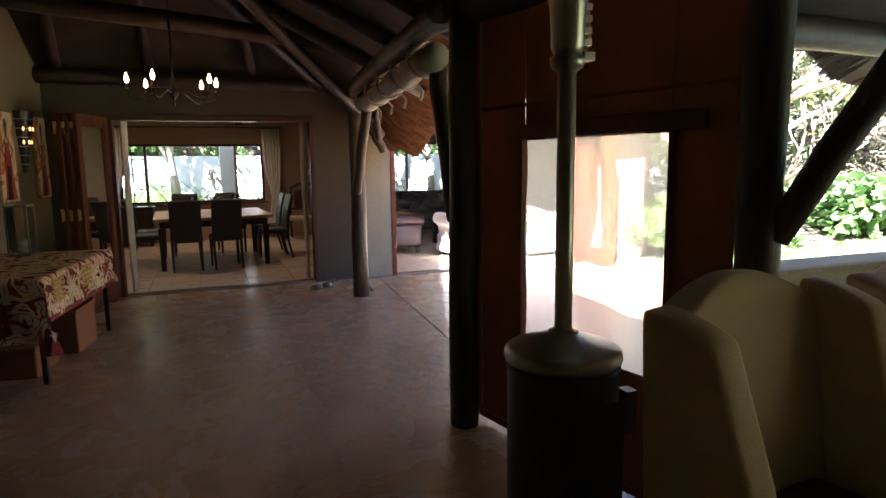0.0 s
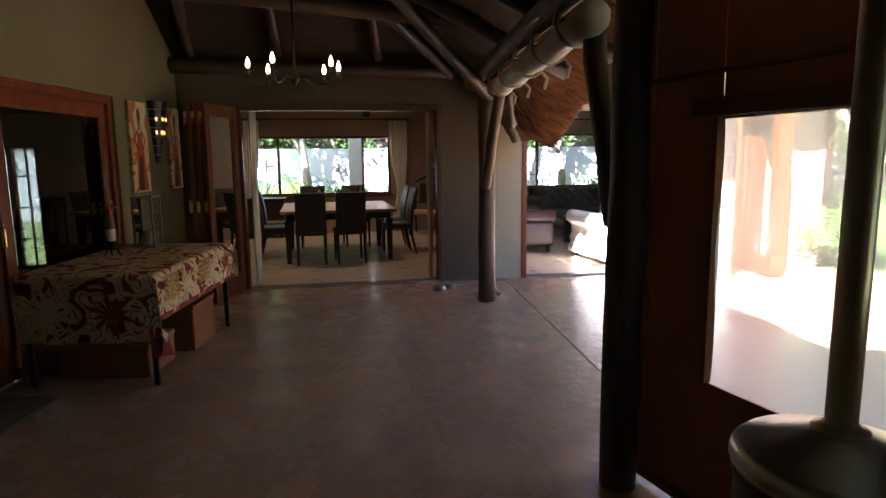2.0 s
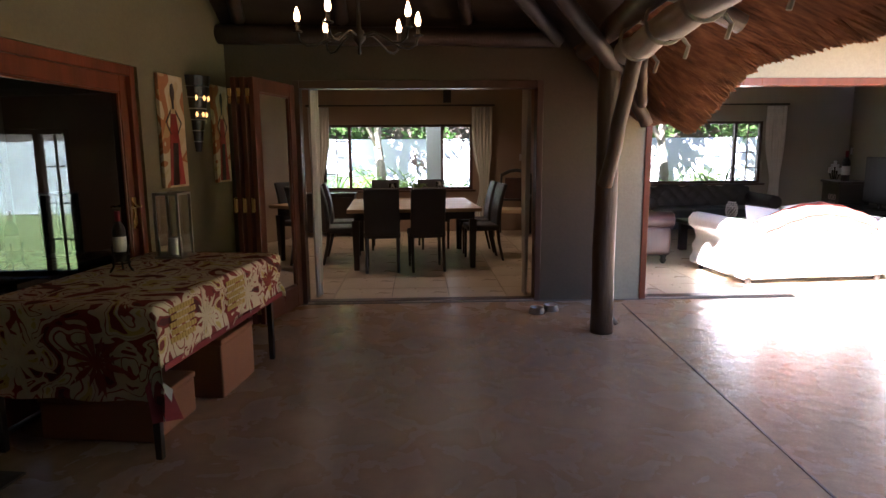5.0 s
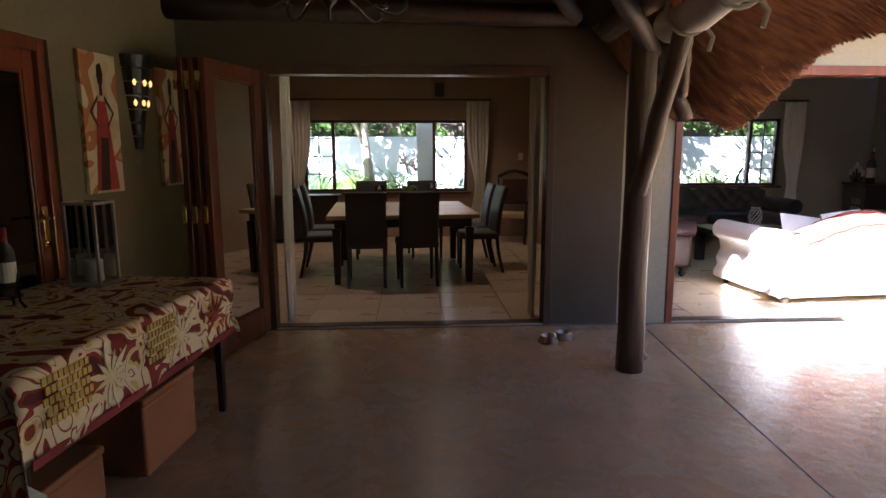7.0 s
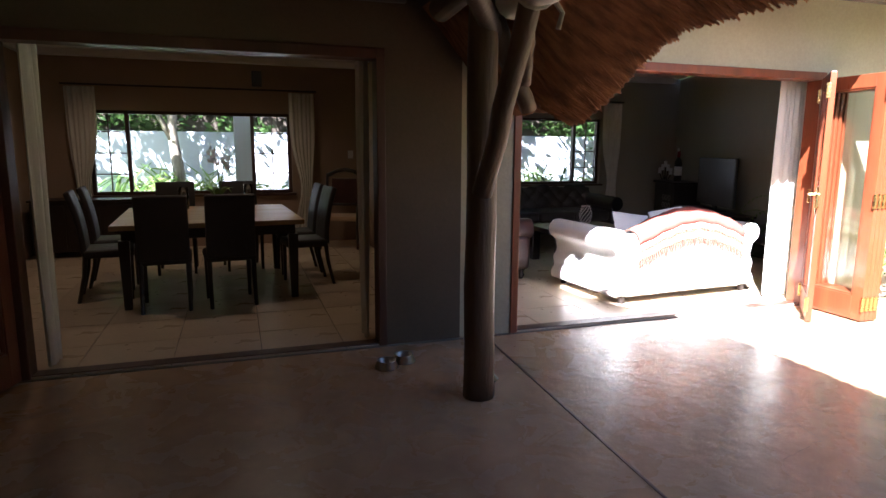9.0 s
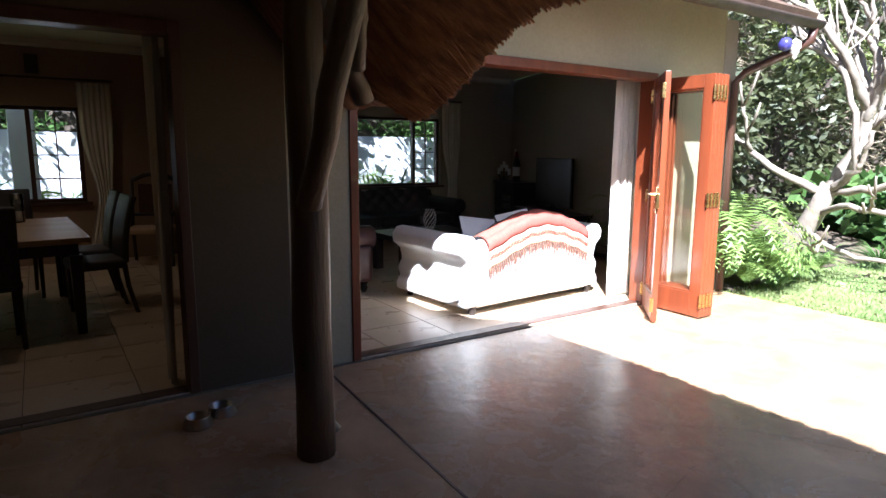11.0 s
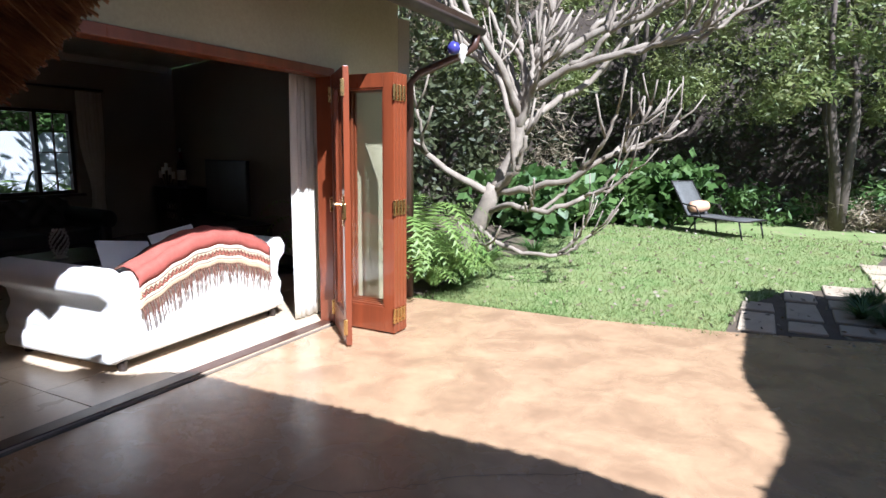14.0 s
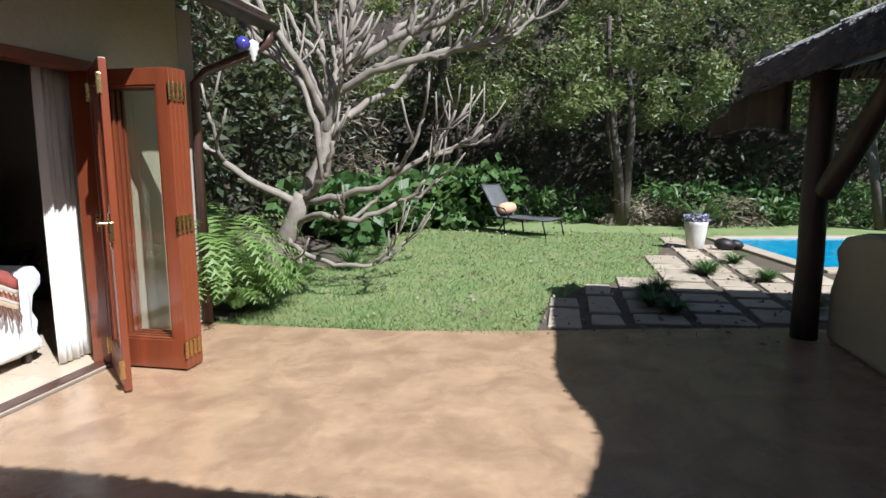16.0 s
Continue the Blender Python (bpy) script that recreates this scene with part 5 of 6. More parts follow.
def tufted_sofa(m, w, mat, label, name="leather_sofa"):
    t = thing(name, m, label, "sofa" if w > 1.2 else "armchair")
    bk = Build().grid(lambda u, v: Vector(((u - 0.5) * w, 0.36 + 0.08 * v - 0.02 * math.cos(u * w * 2 * math.pi / 0.24) * math.cos(v * 14), 0.30 + 0.5 * v + 0.02 * math.cos(u * w * 2 * math.pi / 0.6))), int(w * 30), 14)
    bk.done("backrest", mat, t, smooth=True, thick=0.14, bevel=0.04)
    for s in (-1, 1):
        soft(Build().box(s * w / 2 - 0.10, s * w / 2 + 0.06, -0.42, 0.40, 0.12, 0.5), "arm", mat, t, 0.05)
        Build().tube([(s * (w / 2 + 0.0), -0.45, 0.56), (s * (w / 2), 0.42, 0.58)], 0.115, 18).done("arm_roll", mat, t, smooth=True, bevel=0.02)
    n = max(1, round(w / 0.75))
    for i in range(n):
        a = -w / 2 + 0.11 + i * (w - 0.22) / n
        soft(Build().box(a + 0.005, a + (w - 0.22) / n - 0.005, -0.44, 0.34, 0.30, 0.46), "seat_cushion", mat, t, 0.05)
    soft(Build().box(-w / 2 + 0.02, w / 2 - 0.02, -0.40, 0.40, 0.12, 0.30), "base", mat, t, 0.02)
    for x in (-w / 2 + 0.02, w / 2 - 0.02):
        for y in (-0.36, 0.36):
            Build().lathe([(0.02, 0), (0.045, 0.05), (0.03, 0.07), (0.05, 0.12)], (x, y, 0), 12).done("foot", BLACKWOOD, t, smooth=True)
    return t


tufted_sofa(pose(5.35, 13.75, 0.012), 2.1, LEATHER, "black tufted leather sofa below the lounge window")
tufted_sofa(pose(3.22, 11.35, 0.012, 0, 0, 90), 0.8, BROWNLEATHER, "oxblood leather club armchair with rolled arms", "leather_armchair")
ct = thing("coffee_table", pose(4.75, 11.7, 0.012), "low dark wood coffee table in the lounge", "table")
Build().box(-0.55, 0.55, -0.4, 0.4, 0.40, 0.46).done("top", BLACKWOOD, ct, bevel=0.008)
for x in (-0.46, 0.46):
    for y in (-0.32, 0.32):
        Build().box(x - 0.05, x + 0.05, y - 0.05, y + 0.05, 0, 0.4).done("leg", BLACKWOOD, ct, bevel=0.006)
cone = thing("pierced_lantern", pose(4.78, 11.62, 0.472), "grey pierced metal lantern on the coffee table", "lantern")
pc = Build()
for j in range(9):
    z = 0.02 + j * 0.03
    r = 0.02 + 0.055 * math.sin(math.pi * (j + 0.8) / 10.5)
    for i in range(10):
        a = 2 * math.pi * (i + 0.5 * (j % 2)) / 10
        pc.lathe([(0.002, -0.014), (0.011, 0), (0.002, 0.014)], (r * math.cos(a), r * math.sin(a), z), 5)
pc.lathe([(0.06, 0), (0.06, 0.012), (0.02, 0.014)], sides=14)
pc.done("scales", STEEL, cone)
SIDE = pose(6.655, FRONT, 0, 0, 0, 72)        # along the lounge side wall; its room face towards local +y
cab = thing("drinks_cabinet", SIDE @ pose(4.55, 0.30, 0.012), "dark wood drinks cabinet with wine rack holes", "cabinet")
Build().box(-0.45, 0.45, -0.22, 0.22, 0, 0.86).box(-0.48, 0.48, -0.25, 0.25, 0.86, 0.9).done("body", BLACKWOOD, cab, bevel=0.006)
wr = Build()
for i in range(3):
    for j in range(2):
        wr.tube([(-0.25 + i * 0.13 + 0.045 * math.cos(k * math.pi / 6), 0.226, 0.5 + j * 0.13 + 0.045 * math.sin(k * math.pi / 6)) for k in range(13)], 0.006, 6)
wr.done("rack_ring", STEEL, cab)
bottle(SIDE @ pose(4.42, 0.36, 0.914), "large dark wine bottle with a pale label on the cabinet", 0.5)
cd = thing("candelabrum", SIDE @ pose(5.1, 0.32, 0.012), "tall black iron candelabrum with cream candles", "candle holder")
cs = Build().lathe([(0.12, 0), (0.12, 0.012), (0.012, 0.03), (0.01, 1.05)], sides=14)
for k in range(-2, 3):
    cs.tube([(0, 0, 0.95), (k * 0.07, 0, 0.93 - 0.02 * abs(k)), (k * 0.13, 0, 1.0 + 0.06 * (2 - abs(k)))], 0.008, 6)
cs.done("stand", IRON, cd)
for k in range(-2, 3):
    Build().lathe([(0.028, 0), (0.028, 0.11), (0.006, 0.112)], (k * 0.13, 0, 1.0 + 0.06 * (2 - abs(k))), 12).done("candle", WHITE, cd)
tvu = thing("media_unit", SIDE @ pose(3.2, 0.30, 0.012), "low dark wood media unit", "cabinet")
Build().box(-0.85, 0.85, -0.22, 0.22, 0.06, 0.5).box(-0.87, 0.87, -0.24, 0.24, 0.5, 0.53).box(-0.8, -0.74, -0.2, 0.2, 0, 0.06).box(0.74, 0.8, -0.2, 0.2, 0, 0.06).done("body", BLACKWOOD, tvu, bevel=0.006)
tv = thing("television", SIDE @ pose(3.15, 0.28, 0.545), "flat black television on the media unit", "television")
Build().box(-0.6, 0.6, -0.025, 0.02, 0.08, 0.78).box(-0.2, 0.2, -0.1, 0.1, 0, 0.012).box(-0.05, 0.05, -0.02, 0.01, 0.012, 0.09).done("housing", LEATHER, tv, bevel=0.006)
Build().box(-0.58, 0.58, 0.0205, 0.024, 0.10, 0.76).done("screen", BLACKWOOD, tv)
sw = tagged(Build().box(-0.04, 0.04, 0.0, 0.012, 1.35, 1.47).done("light_switch", WHITE, bevel=0.004), "white light switch plate on the lounge wall", "switch")
sw.matrix_basis = SIDE @ pose(5.35, 0, 0)
# ---- garden ----
soil = Build().grid(lambda u, v: Vector((6.9 + 6.5 * u, 8.92 + 0.12 * math.sin(u * 9) + 0.3 * min(1, u * 3) + 8 * v, -0.02 + 0.2 * min(1, v * 7) * (0.8 + 0.2 * math.sin(u * 12)))), 40, 30).done("bed_soil", SOIL, smooth=True)
structure(soil, "dark soil of the planting bed beside the house", "ground")


def fern(t, n, size, seed):
    """Arching fronds with small leaflets on both sides."""
    r = random.Random(seed)
    b = Build()
    for _ in range(n):
        a, up, ln = r.uniform(0, 6.28), r.uniform(0.6, 1.35), size * r.uniform(0.6, 1.1)
        pts = []
        for k in range(25):
            s = k / 24
            pts.append(Vector((math.cos(a) * ln * s * 0.75, math.sin(a) * ln * s * 0.75, ln * (up * s - 0.75 * up * s * s * s))))
        side = Vector((-math.sin(a), math.cos(a), 0))
        for k in range(1, 24):
            w = 0.10 * size * math.sin(math.pi * (k + 0.6) / 25) ** 0.7
            d = (pts[k + 1] - pts[k]) * 0.36
            for sg in (-1, 1):
                tip = pts[k] + side * w * sg + d * 1.5 - Vector((0, 0, 0.02))
                b.bm.faces.new([b.bm.verts.new(q) for q in (pts[k] - d * 0.6, pts[k] + d * 0.9, tip)])
    return b.done("fronds", LEAFPALE, t)


for i, (x, y, s) in enumerate(((6.98, 9.2, 0.95), (7.15, 9.5, 1.25), (7.0, 8.95, 0.5), (7.2, 9.05, 0.6), (6.95, 9.45, 1.2), (7.5, 9.25, 0.65), (7.55, 8.85, 0.4), (7.5, 9.8, 0.9), (7.95, 9.15, 0.45), (8.3, 8.95, 0.4), (7.7, 10.7, 1.2), (8.9, 10.5, 1.0))):
    t = thing("fern", pose(x, y, 0.08), "bright green arching fern in the planting bed", "fern", "ferns beside the house")
    fern(t, 34, s * 1.25, i)


def reach(b, pts, r0, r1, rnd, forks, depth):
    """A thick bending limb through the points, with stubby upturned side shoots."""
    pts = [Vector(p) for p in pts]
    way = []
    for a, c in zip(pts, pts[1:]):
        for k in range(4):
            way.append(a.lerp(c, k / 4) + Vector((rnd.uniform(-0.02, 0.02), rnd.uniform(-0.02, 0.02), rnd.uniform(-0.02, 0.02))) * (len(way) > 0))
    way.append(pts[-1])
    n = len(way) - 1
    rad = [r0 + (r1 - r0) * k / n for k in range(n + 1)]
    b.tube(way, rad, 9 if r0 > 0.03 else 6, 0.09)
    for f in range(forks):
        k = rnd.randint(max(1, n // 3), n) if f else n
        d = (way[k] - way[k - 1]).normalized()
        for side in ((-1, 1) if k == n else (rnd.choice((-1, 1)),)):
            q = Vector((rnd.uniform(-0.6, 0.6), rnd.uniform(-0.9, 0.9) * 1.0, rnd.uniform(-0.1, 0.5)))
            e = (d * 0.8 + q * 0.7).normalized()
            ln = rnd.uniform(0.35, 0.75) * (0.75 if depth == 0 else 1.0)
            m1 = way[k] + e * ln * 0.5
            m2 = m1 + (e * 0.8 + Vector((0, 0, 0.45))).normalized() * ln * 0.5
            if depth > 0:
                reach(b, [way[k], m1, m2], rad[k] * 0.8, rad[k] * 0.55, rnd, 2, depth - 1)
            else:
                b.tube([way[k], m1, m2], [rad[k] * 0.8, rad[k] * 0.66, rad[k] * 0.55], 6, 0.06)


rnd = random.Random(31)
tree = thing("frangipani_tree", pose(8.5, 9.3, 0.05), "bare pale-barked frangipani tree with forking blunt branches", "tree")
tb = Build()
tb.tube([(0.05, 0.12, 0), (0.03, 0.03, 0.18), (0, -0.10, 0.38), (-0.03, -0.22, 0.6), (-0.05, -0.33, 0.82), (-0.05, -0.40, 1.02)], [0.2, 0.15, 0.125, 0.115, 0.11, 0.10], 14, 0.1)
BOUGHS = (
    ([(-0.05, -0.38, 0.95), (0.05, -0.60, 1.4), (0.1, -0.66, 2.0), (0.2, -0.9, 2.6), (0.1, -1.0, 3.2)], 0.085, 0.045, 5, 2),
    ([(-0.05, -0.36, 0.92), (-0.35, 0.05, 1.15), (-0.5, 0.4, 1.45), (-0.55, 0.7, 1.75)], 0.05, 0.026, 3, 1),
    ([(-0.06, -0.40, 0.95), (-0.25, -0.75, 1.2), (-0.35, -0.7, 1.8), (-0.3, -0.5, 2.3)], 0.05, 0.026, 3, 1),
    ([(-0.05, -0.40, 0.92), (-0.25, -0.9, 1.0), (-0.35, -1.4, 1.12), (-0.3, -1.95, 1.45)], 0.048, 0.026, 4, 1),
    ([(-0.02, -0.25, 0.7), (-0.35, -0.75, 0.8), (-0.45, -1.2, 0.78), (-0.4, -1.6, 0.95)], 0.04, 0.024, 3, 1),
    ([(-0.0, -0.15, 0.5), (-0.4, -0.5, 0.42), (-0.55, -0.95, 0.28), (-0.5, -1.35, 0.3)], 0.034, 0.02, 3, 1),
    ([(0.1, -0.66, 1.9), (0.0, -0.35, 2.35), (-0.1, 0.05, 2.75), (-0.15, 0.25, 3.2)], 0.06, 0.035, 4, 2),
    ([(0.12, -0.7, 2.1), (0.0, -1.25, 2.35), (-0.05, -1.9, 2.5), (0.0, -2.6, 2.65)], 0.055, 0.03, 5, 2),
    ([(0.15, -0.8, 2.4), (0.3, -1.4, 2.75), (0.3, -2.1, 2.95), (0.3, -2.8, 3.3)], 0.055, 0.03, 5, 2),
    ([(0.1, -0.66, 1.7), (0.5, -0.9, 2.0), (0.8, -1.3, 2.3), (0.9, -1.7, 2.8)], 0.05, 0.028, 4, 1),
    ([(0.1, -0.64, 1.8), (-0.3, -0.6, 2.3), (-0.5, -0.3, 2.8), (-0.5, -0.1, 3.3)], 0.05, 0.03, 4, 1),
)
for pts, r0, r1, forks, depth in BOUGHS:
    reach(tb, pts, r0, r1, rnd, forks, depth)
tb.done("branches", BARK, tree, smooth=True)


def shrub(name, label, lo, hi, n, clumps, radius, mat, size, seed, category="shrub", shape=0.4, kind=""):
    c = ((lo[0] + hi[0]) / 2, (lo[1] + hi[1]) / 2, 0)
    p = clumped(n, lo, hi, clumps, radius, seed)
    ob = leaves(name, p, mat, size, None, shape)
    return tagged(ob, label, category, kind=kind or "stuff")


# hedge belt and trees round the lawn
shrub("hedge", "dense dark evergreen hedge round the garden", (16.6, -9, 0.2), (19.2, 16, 2.6), 18000, 200, 0.7, LEAFDARK, 0.16, 1)
shrub("tree_crowns", "tall leafy tree crowns behind the garden", (16.3, -10, 2.4), (21, 18, 8.5), 36000, 190, 1.0, LEAFDARK, 0.21, 2)
shrub("tree_crowns", "sunlit willowy tree crowns over the lawn", (14.8, -2, 2.4), (17.5, 9, 6.5), 44000, 110, 0.65, LEAFOLIVE, 0.115, 3, shape=0.3)
shrub("dry_thicket", "dry twiggy thicket behind the bare tree", (12.0, 10.4, 0.8), (17, 15, 6.5), 20000, 110, 0.9, LEAFDRY, 0.24, 4, shape=0.1)
shrub("thicket_leaves", "dark leafy thicket beside the house", (9.6, 11.0, 0.3), (17, 16.5, 7.0), 26000, 130, 0.9, LEAFDARK, 0.2, 5)
shrub("leafy_bed", "broad-leaved plants along the garden bed", (11.5, 9.0, 0.15), (14.6, 10.4, 0.9), 4200, 60, 0.4, LEAFMID, 0.25, 6, shape=0.7)
shrub("leafy_bed", "broad-leaved plants along the garden bed", (14.6, 7.2, 0.15), (16.0, 9.6, 1.1), 4000, 50, 0.4, LEAFMID, 0.25, 7, shape=0.7)
shrub("bed_plants", "mixed low green plants at the lawn edge", (16.0, -8, 0.1), (17.0, 7, 0.8), 9000, 110, 0.4, LEAFMID, 0.2, 8, shape=0.3)
shrub("dry_grass", "dry brown grasses at the lawn edge", (15.9, 1.8, 0.05), (16.5, 5, 0.5), 3200, 40, 0.3, LEAFDRY, 0.28, 9, shape=0.08)
# flat dark sheets: the deep shade among the trees is put into their colour
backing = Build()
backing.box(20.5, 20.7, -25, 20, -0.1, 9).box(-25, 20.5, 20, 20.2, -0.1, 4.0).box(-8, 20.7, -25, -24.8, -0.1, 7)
structure(backing.done("backdrop", BARKANDSHADE), "dark sheets standing for deep foliage shade behind the garden", "backdrop")
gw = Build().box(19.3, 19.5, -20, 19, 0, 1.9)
structure(gw.done("wall_garden_east", BARKANDSHADE), "brown garden wall behind the hedge", "wall")


def back_tree(x, y, h, seed):
    t = thing("garden_tree", pose(x, y, 0), "slim dark-barked garden tree with several stems", "tree", "trees at the lawn edge")
    r, b = random.Random(seed), Build()
    for k in range(4):
        a = r.uniform(0, 6.28)
        p, pts = Vector((0.1 * math.cos(a), 0.1 * math.sin(a), 0)), []
        d = Vector((0.18 * math.cos(a), 0.18 * math.sin(a), 1))
        for i in range(7):
            pts.append(p.copy())
            p += d.normalized() * h / 6
            d += Vector((r.uniform(-0.15, 0.15), r.uniform(-0.15, 0.15), 0))
        b.tube(pts, [0.11 - 0.012 * i for i in range(7)], 8, 0.1)
    b.done("stem", BARKANDSHADE, t, smooth=True)
    leaves("crown", clumped(7000, (-1.6, -1.6, h * 0.5), (1.6, 1.6, h * 1.1), 34, 0.5, seed), LEAFOLIVE, 0.16, t, 0.28)


for x, y, h, s in ((16.0, 4.6, 4.4, 11), (16.6, 8.6, 5.2, 12), (15.8, -0.6, 4.6, 13), (13.4, 12.4, 5.0, 14)):
    back_tree(x, y, h, s)


def strap_plant(m, n, ln, seed, mat, label, name="strap_plant", width=0.05):
    t = thing(name, m, label, "plant")
    r, b = random.Random(seed), Build()
    for _ in range(n):
        a, up = r.uniform(0, 6.28), r.uniform(0.5, 1.3)
        l = ln * r.uniform(0.6, 1.1)
        prev = None
        for k in range(7):
            s = k / 6
            c = Vector((math.cos(a) * l * s * 0.8, math.sin(a) * l * s * 0.8, l * up * (s - 0.55 * s * s)))
            w = Vector((-math.sin(a), math.cos(a), 0)) * width * (1 - s) ** 0.6
            row = [b.bm.verts.new(c - w), b.bm.verts.new(c + w)]
            if prev:
                b.bm.faces.new((prev[0], prev[1], row[1], row[0]))
            prev = row
    b.done("blades", mat, t, smooth=True)
    return t


strap_plant(pose(15.7, 3.0, 0), 60, 1.2, 1, LEAFMID, "spiky grey-green cycad at the lawn edge", "cycad", 0.04)
strap_plant(pose(15.9, -2.2, 0), 50, 1.0, 2, LEAFPALE, "clump of green strap leaves at the lawn edge", "agapanthus", 0.03)
for x, y, n, ln, sd in ((7.95, 8.95, 60, 0.55, 21), (8.25, 9.15, 60, 0.5, 22), (8.75, 9.1, 70, 0.55, 23), (8.95, 9.5, 60, 0.7, 24), (7.35, 8.85, 40, 0.4, 25)):
    strap_plant(pose(x, y, 0.02), n, ln, sd, LEAFMID, "clump of dark green strap leaves under the bare tree", "agapanthus", 0.016)["group"] = "strap leaf clumps under the tree"
strap_plant(pose(9.6, 8.75, 0.05), 90, 0.5, 3, LEAFMID, "tuft of fine grass under the bare tree", "grass_tuft", 0.01)

# lawn blades near the patio
rng = np.random.default_rng(9)
gx, gy = 6.85 + 7.5 * rng.random(60000) ** 1.4, rng.uniform(1.5, 9.1, 60000)
keep = gy > np.interp(gx, [6.8, 8.0, 9.0, 10.05, 11.7, 13.5, 14], [6.2, 6.1, 5.7, 4.6, 4.5, 4.05, 2.5])
gp = np.stack([gx[keep], gy[keep], np.full(keep.sum(), -0.03)], 1)
g = leaves("lawn_blades", gp, BLADES, 0.055, None, 0.14, -1.3)
tagged(g, "short green grass blades of the lawn", "grass", kind="stuff")

fl = np.random.default_rng(14)
fallen = np.stack([6.9 + 8 * fl.random(900), fl.uniform(3.5, 8.7, 900), np.full(900, 0.012)], 1)
tagged(leaves("fallen_leaves", fallen, LEAFDRY, 0.06, None, 0.5, 0.0), "dry fallen leaves scattered on the lawn", "leaves", kind="stuff")

# sun lounger
lo = thing("sun_lounger", pose(14.08, 6.88, -0.03, 0, 0, -32), "grey mesh sun lounger with a raised back on the lawn", "lounger")
MESHCLOTH = material("grey lounger mesh", (0.10, 0.10, 0.095), (0.075, 0.075, 0.07), rough=0.7, scale=20, grain=200, bump=0.2)
Build().grid(lambda u, v: Vector(((u - 0.5) * 0.58, -0.95 + 1.15 * v, 0.33 + 0.01 * math.sin(v * 9))), 4, 8).grid(lambda u, v: Vector(((u - 0.5) * 0.58, 0.2 + 0.42 * v, 0.33 + 0.62 * v)), 4, 8).done("sling", MESHCLOTH, lo, smooth=True, thick=0.012)
lf = Build()
for s in (-0.31, 0.31):
    lf.tube([(s, -0.97, 0.33), (s, 0.2, 0.33), (s, 0.63, 0.96)], 0.017, 8)
    lf.tube([(s, -0.95, 0.0), (s, -0.86, 0.33)], 0.016, 8).tube([(s, 0.0, 0.0), (s, 0.05, 0.33)], 0.016, 8).tube([(s, 0.62, 0.0), (s, 0.42, 0.3), (s, 0.1, 0.33)], 0.016, 8)
    lf.tube([(s * 1.1, -0.12, 0.33), (s * 1.15, 0.0, 0.52), (s * 1.15, 0.3, 0.56), (s * 1.05, 0.4, 0.6)], 0.014, 8)
lf.tube([(-0.31, -0.97, 0.33), (0.31, -0.97, 0.33)], 0.017, 8).tube([(-0.31, 0.63, 0.96), (0.31, 0.63, 0.96)], 0.017, 8)
lf.done("frame", IRON, lo, smooth=True)
pil = Build().lathe([(0.03, -0.24), (0.1, -0.2), (0.12, 0), (0.1, 0.2), (0.03, 0.24)], sides=14).done("cushion", CARD, smooth=True)
pil.matrix_basis = pose(14.17, 7.05, 0.47, 0, 90, -32)
pil.data.materials[0] = material("peach cushion cloth", (0.62, 0.36, 0.22), (0.55, 0.31, 0.19), rough=0.9, scale=8, grain=200, bump=0.2)
tagged(pil, "peach bolster cushion on the sun lounger", "cushion")

# flower pot with pebbly ornaments, pool, low wall
pot = thing("flower_pot", pose(12.35, 3.82, -0.01), "tall cream glazed pot with mauve flowers", "planter")
Build().lathe([(0.12, 0), (0.13, 0.01), (0.155, 0.2), (0.18, 0.40), (0.185, 0.45), (0.165, 0.45), (0.15, 0.40), (0.02, 0.39)], sides=28).done("pot", WHITEPOT, pot, smooth=True)
MAUVE = material("mauve petals", (0.34, 0.22, 0.50), (0.55, 0.48, 0.66), rough=0.8, scale=30, grain=80, bump=0)
rng = np.random.default_rng(12)
a = rng.uniform(0, 6.28, 700)
rr = 0.2 * np.sqrt(rng.random(700))
sp = np.stack([rr * np.cos(a), rr * np.sin(a), 0.44 + 0.1 * rng.random(700)], 1)
leaves("flowers", sp[:380], MAUVE, 0.045, pot, 0.8, -0.4)
leaves("foliage", sp[380:], LEAFMID, 0.06, pot, 0.4, -0.2)
for x, y, s in ((12.2, 3.42, 1.0), (12.35, 3.22, 0.8)):
    o = Build().lathe([(0.05, 0), (0.11, 0.05), (0.13, 0.11), (0.09, 0.17), (0.03, 0.2)], sides=16).done("garden_ornament", IRON, smooth=True)
    o.matrix_basis = pose(x, y, -0.01, 8, 0, 0) @ Matrix.Diagonal((s, s * 1.3, s, 1))
    tagged(o, "small dark rounded garden ornament beside the pot", "ornament")
POOL = [(10.7, 2.55), (13.7, 3.05), (14.6, -2.0), (11.6, -2.6)]
pw = Build().prism(POOL, -0.06, -0.012).done("water", WATER)
structure(pw, "bright blue swimming pool water", "water")
cop = Build()
for (x0, y0), (x1, y1) in zip(POOL, POOL[1:] + POOL[:1]):
    ln = math.hypot(x1 - x0, y1 - y0)
    cop.box(-0.1, ln + 0.1, 0.0, 0.28, -0.06, 0.015, pose(x0, y0, 0, 0, 0, math.degrees(math.atan2(y1 - y0, x1 - x0))))
structure(cop.done("pool_coping", SLAB, bevel=0.015), "pale stone coping round the pool", "coping")
lw = thing("low_wall", pose(5.86, 3.71, 0), "low cream plaster wall with a rounded end", "wall")
lwb = Build().prism([(-3.0, 0.0), (1.35, 0.0), (1.35, 0.42), (1.25, 0.62), (1.32, 0.74), (1.18, 0.86), (0.9, 0.92), (-3.0, 0.95)], -0.16, 0.16, pose(0, 0, 0, 90, 0, 0))
lwb.done("plaster_body", CREAM, lw, bevel=0.05, segments=3)
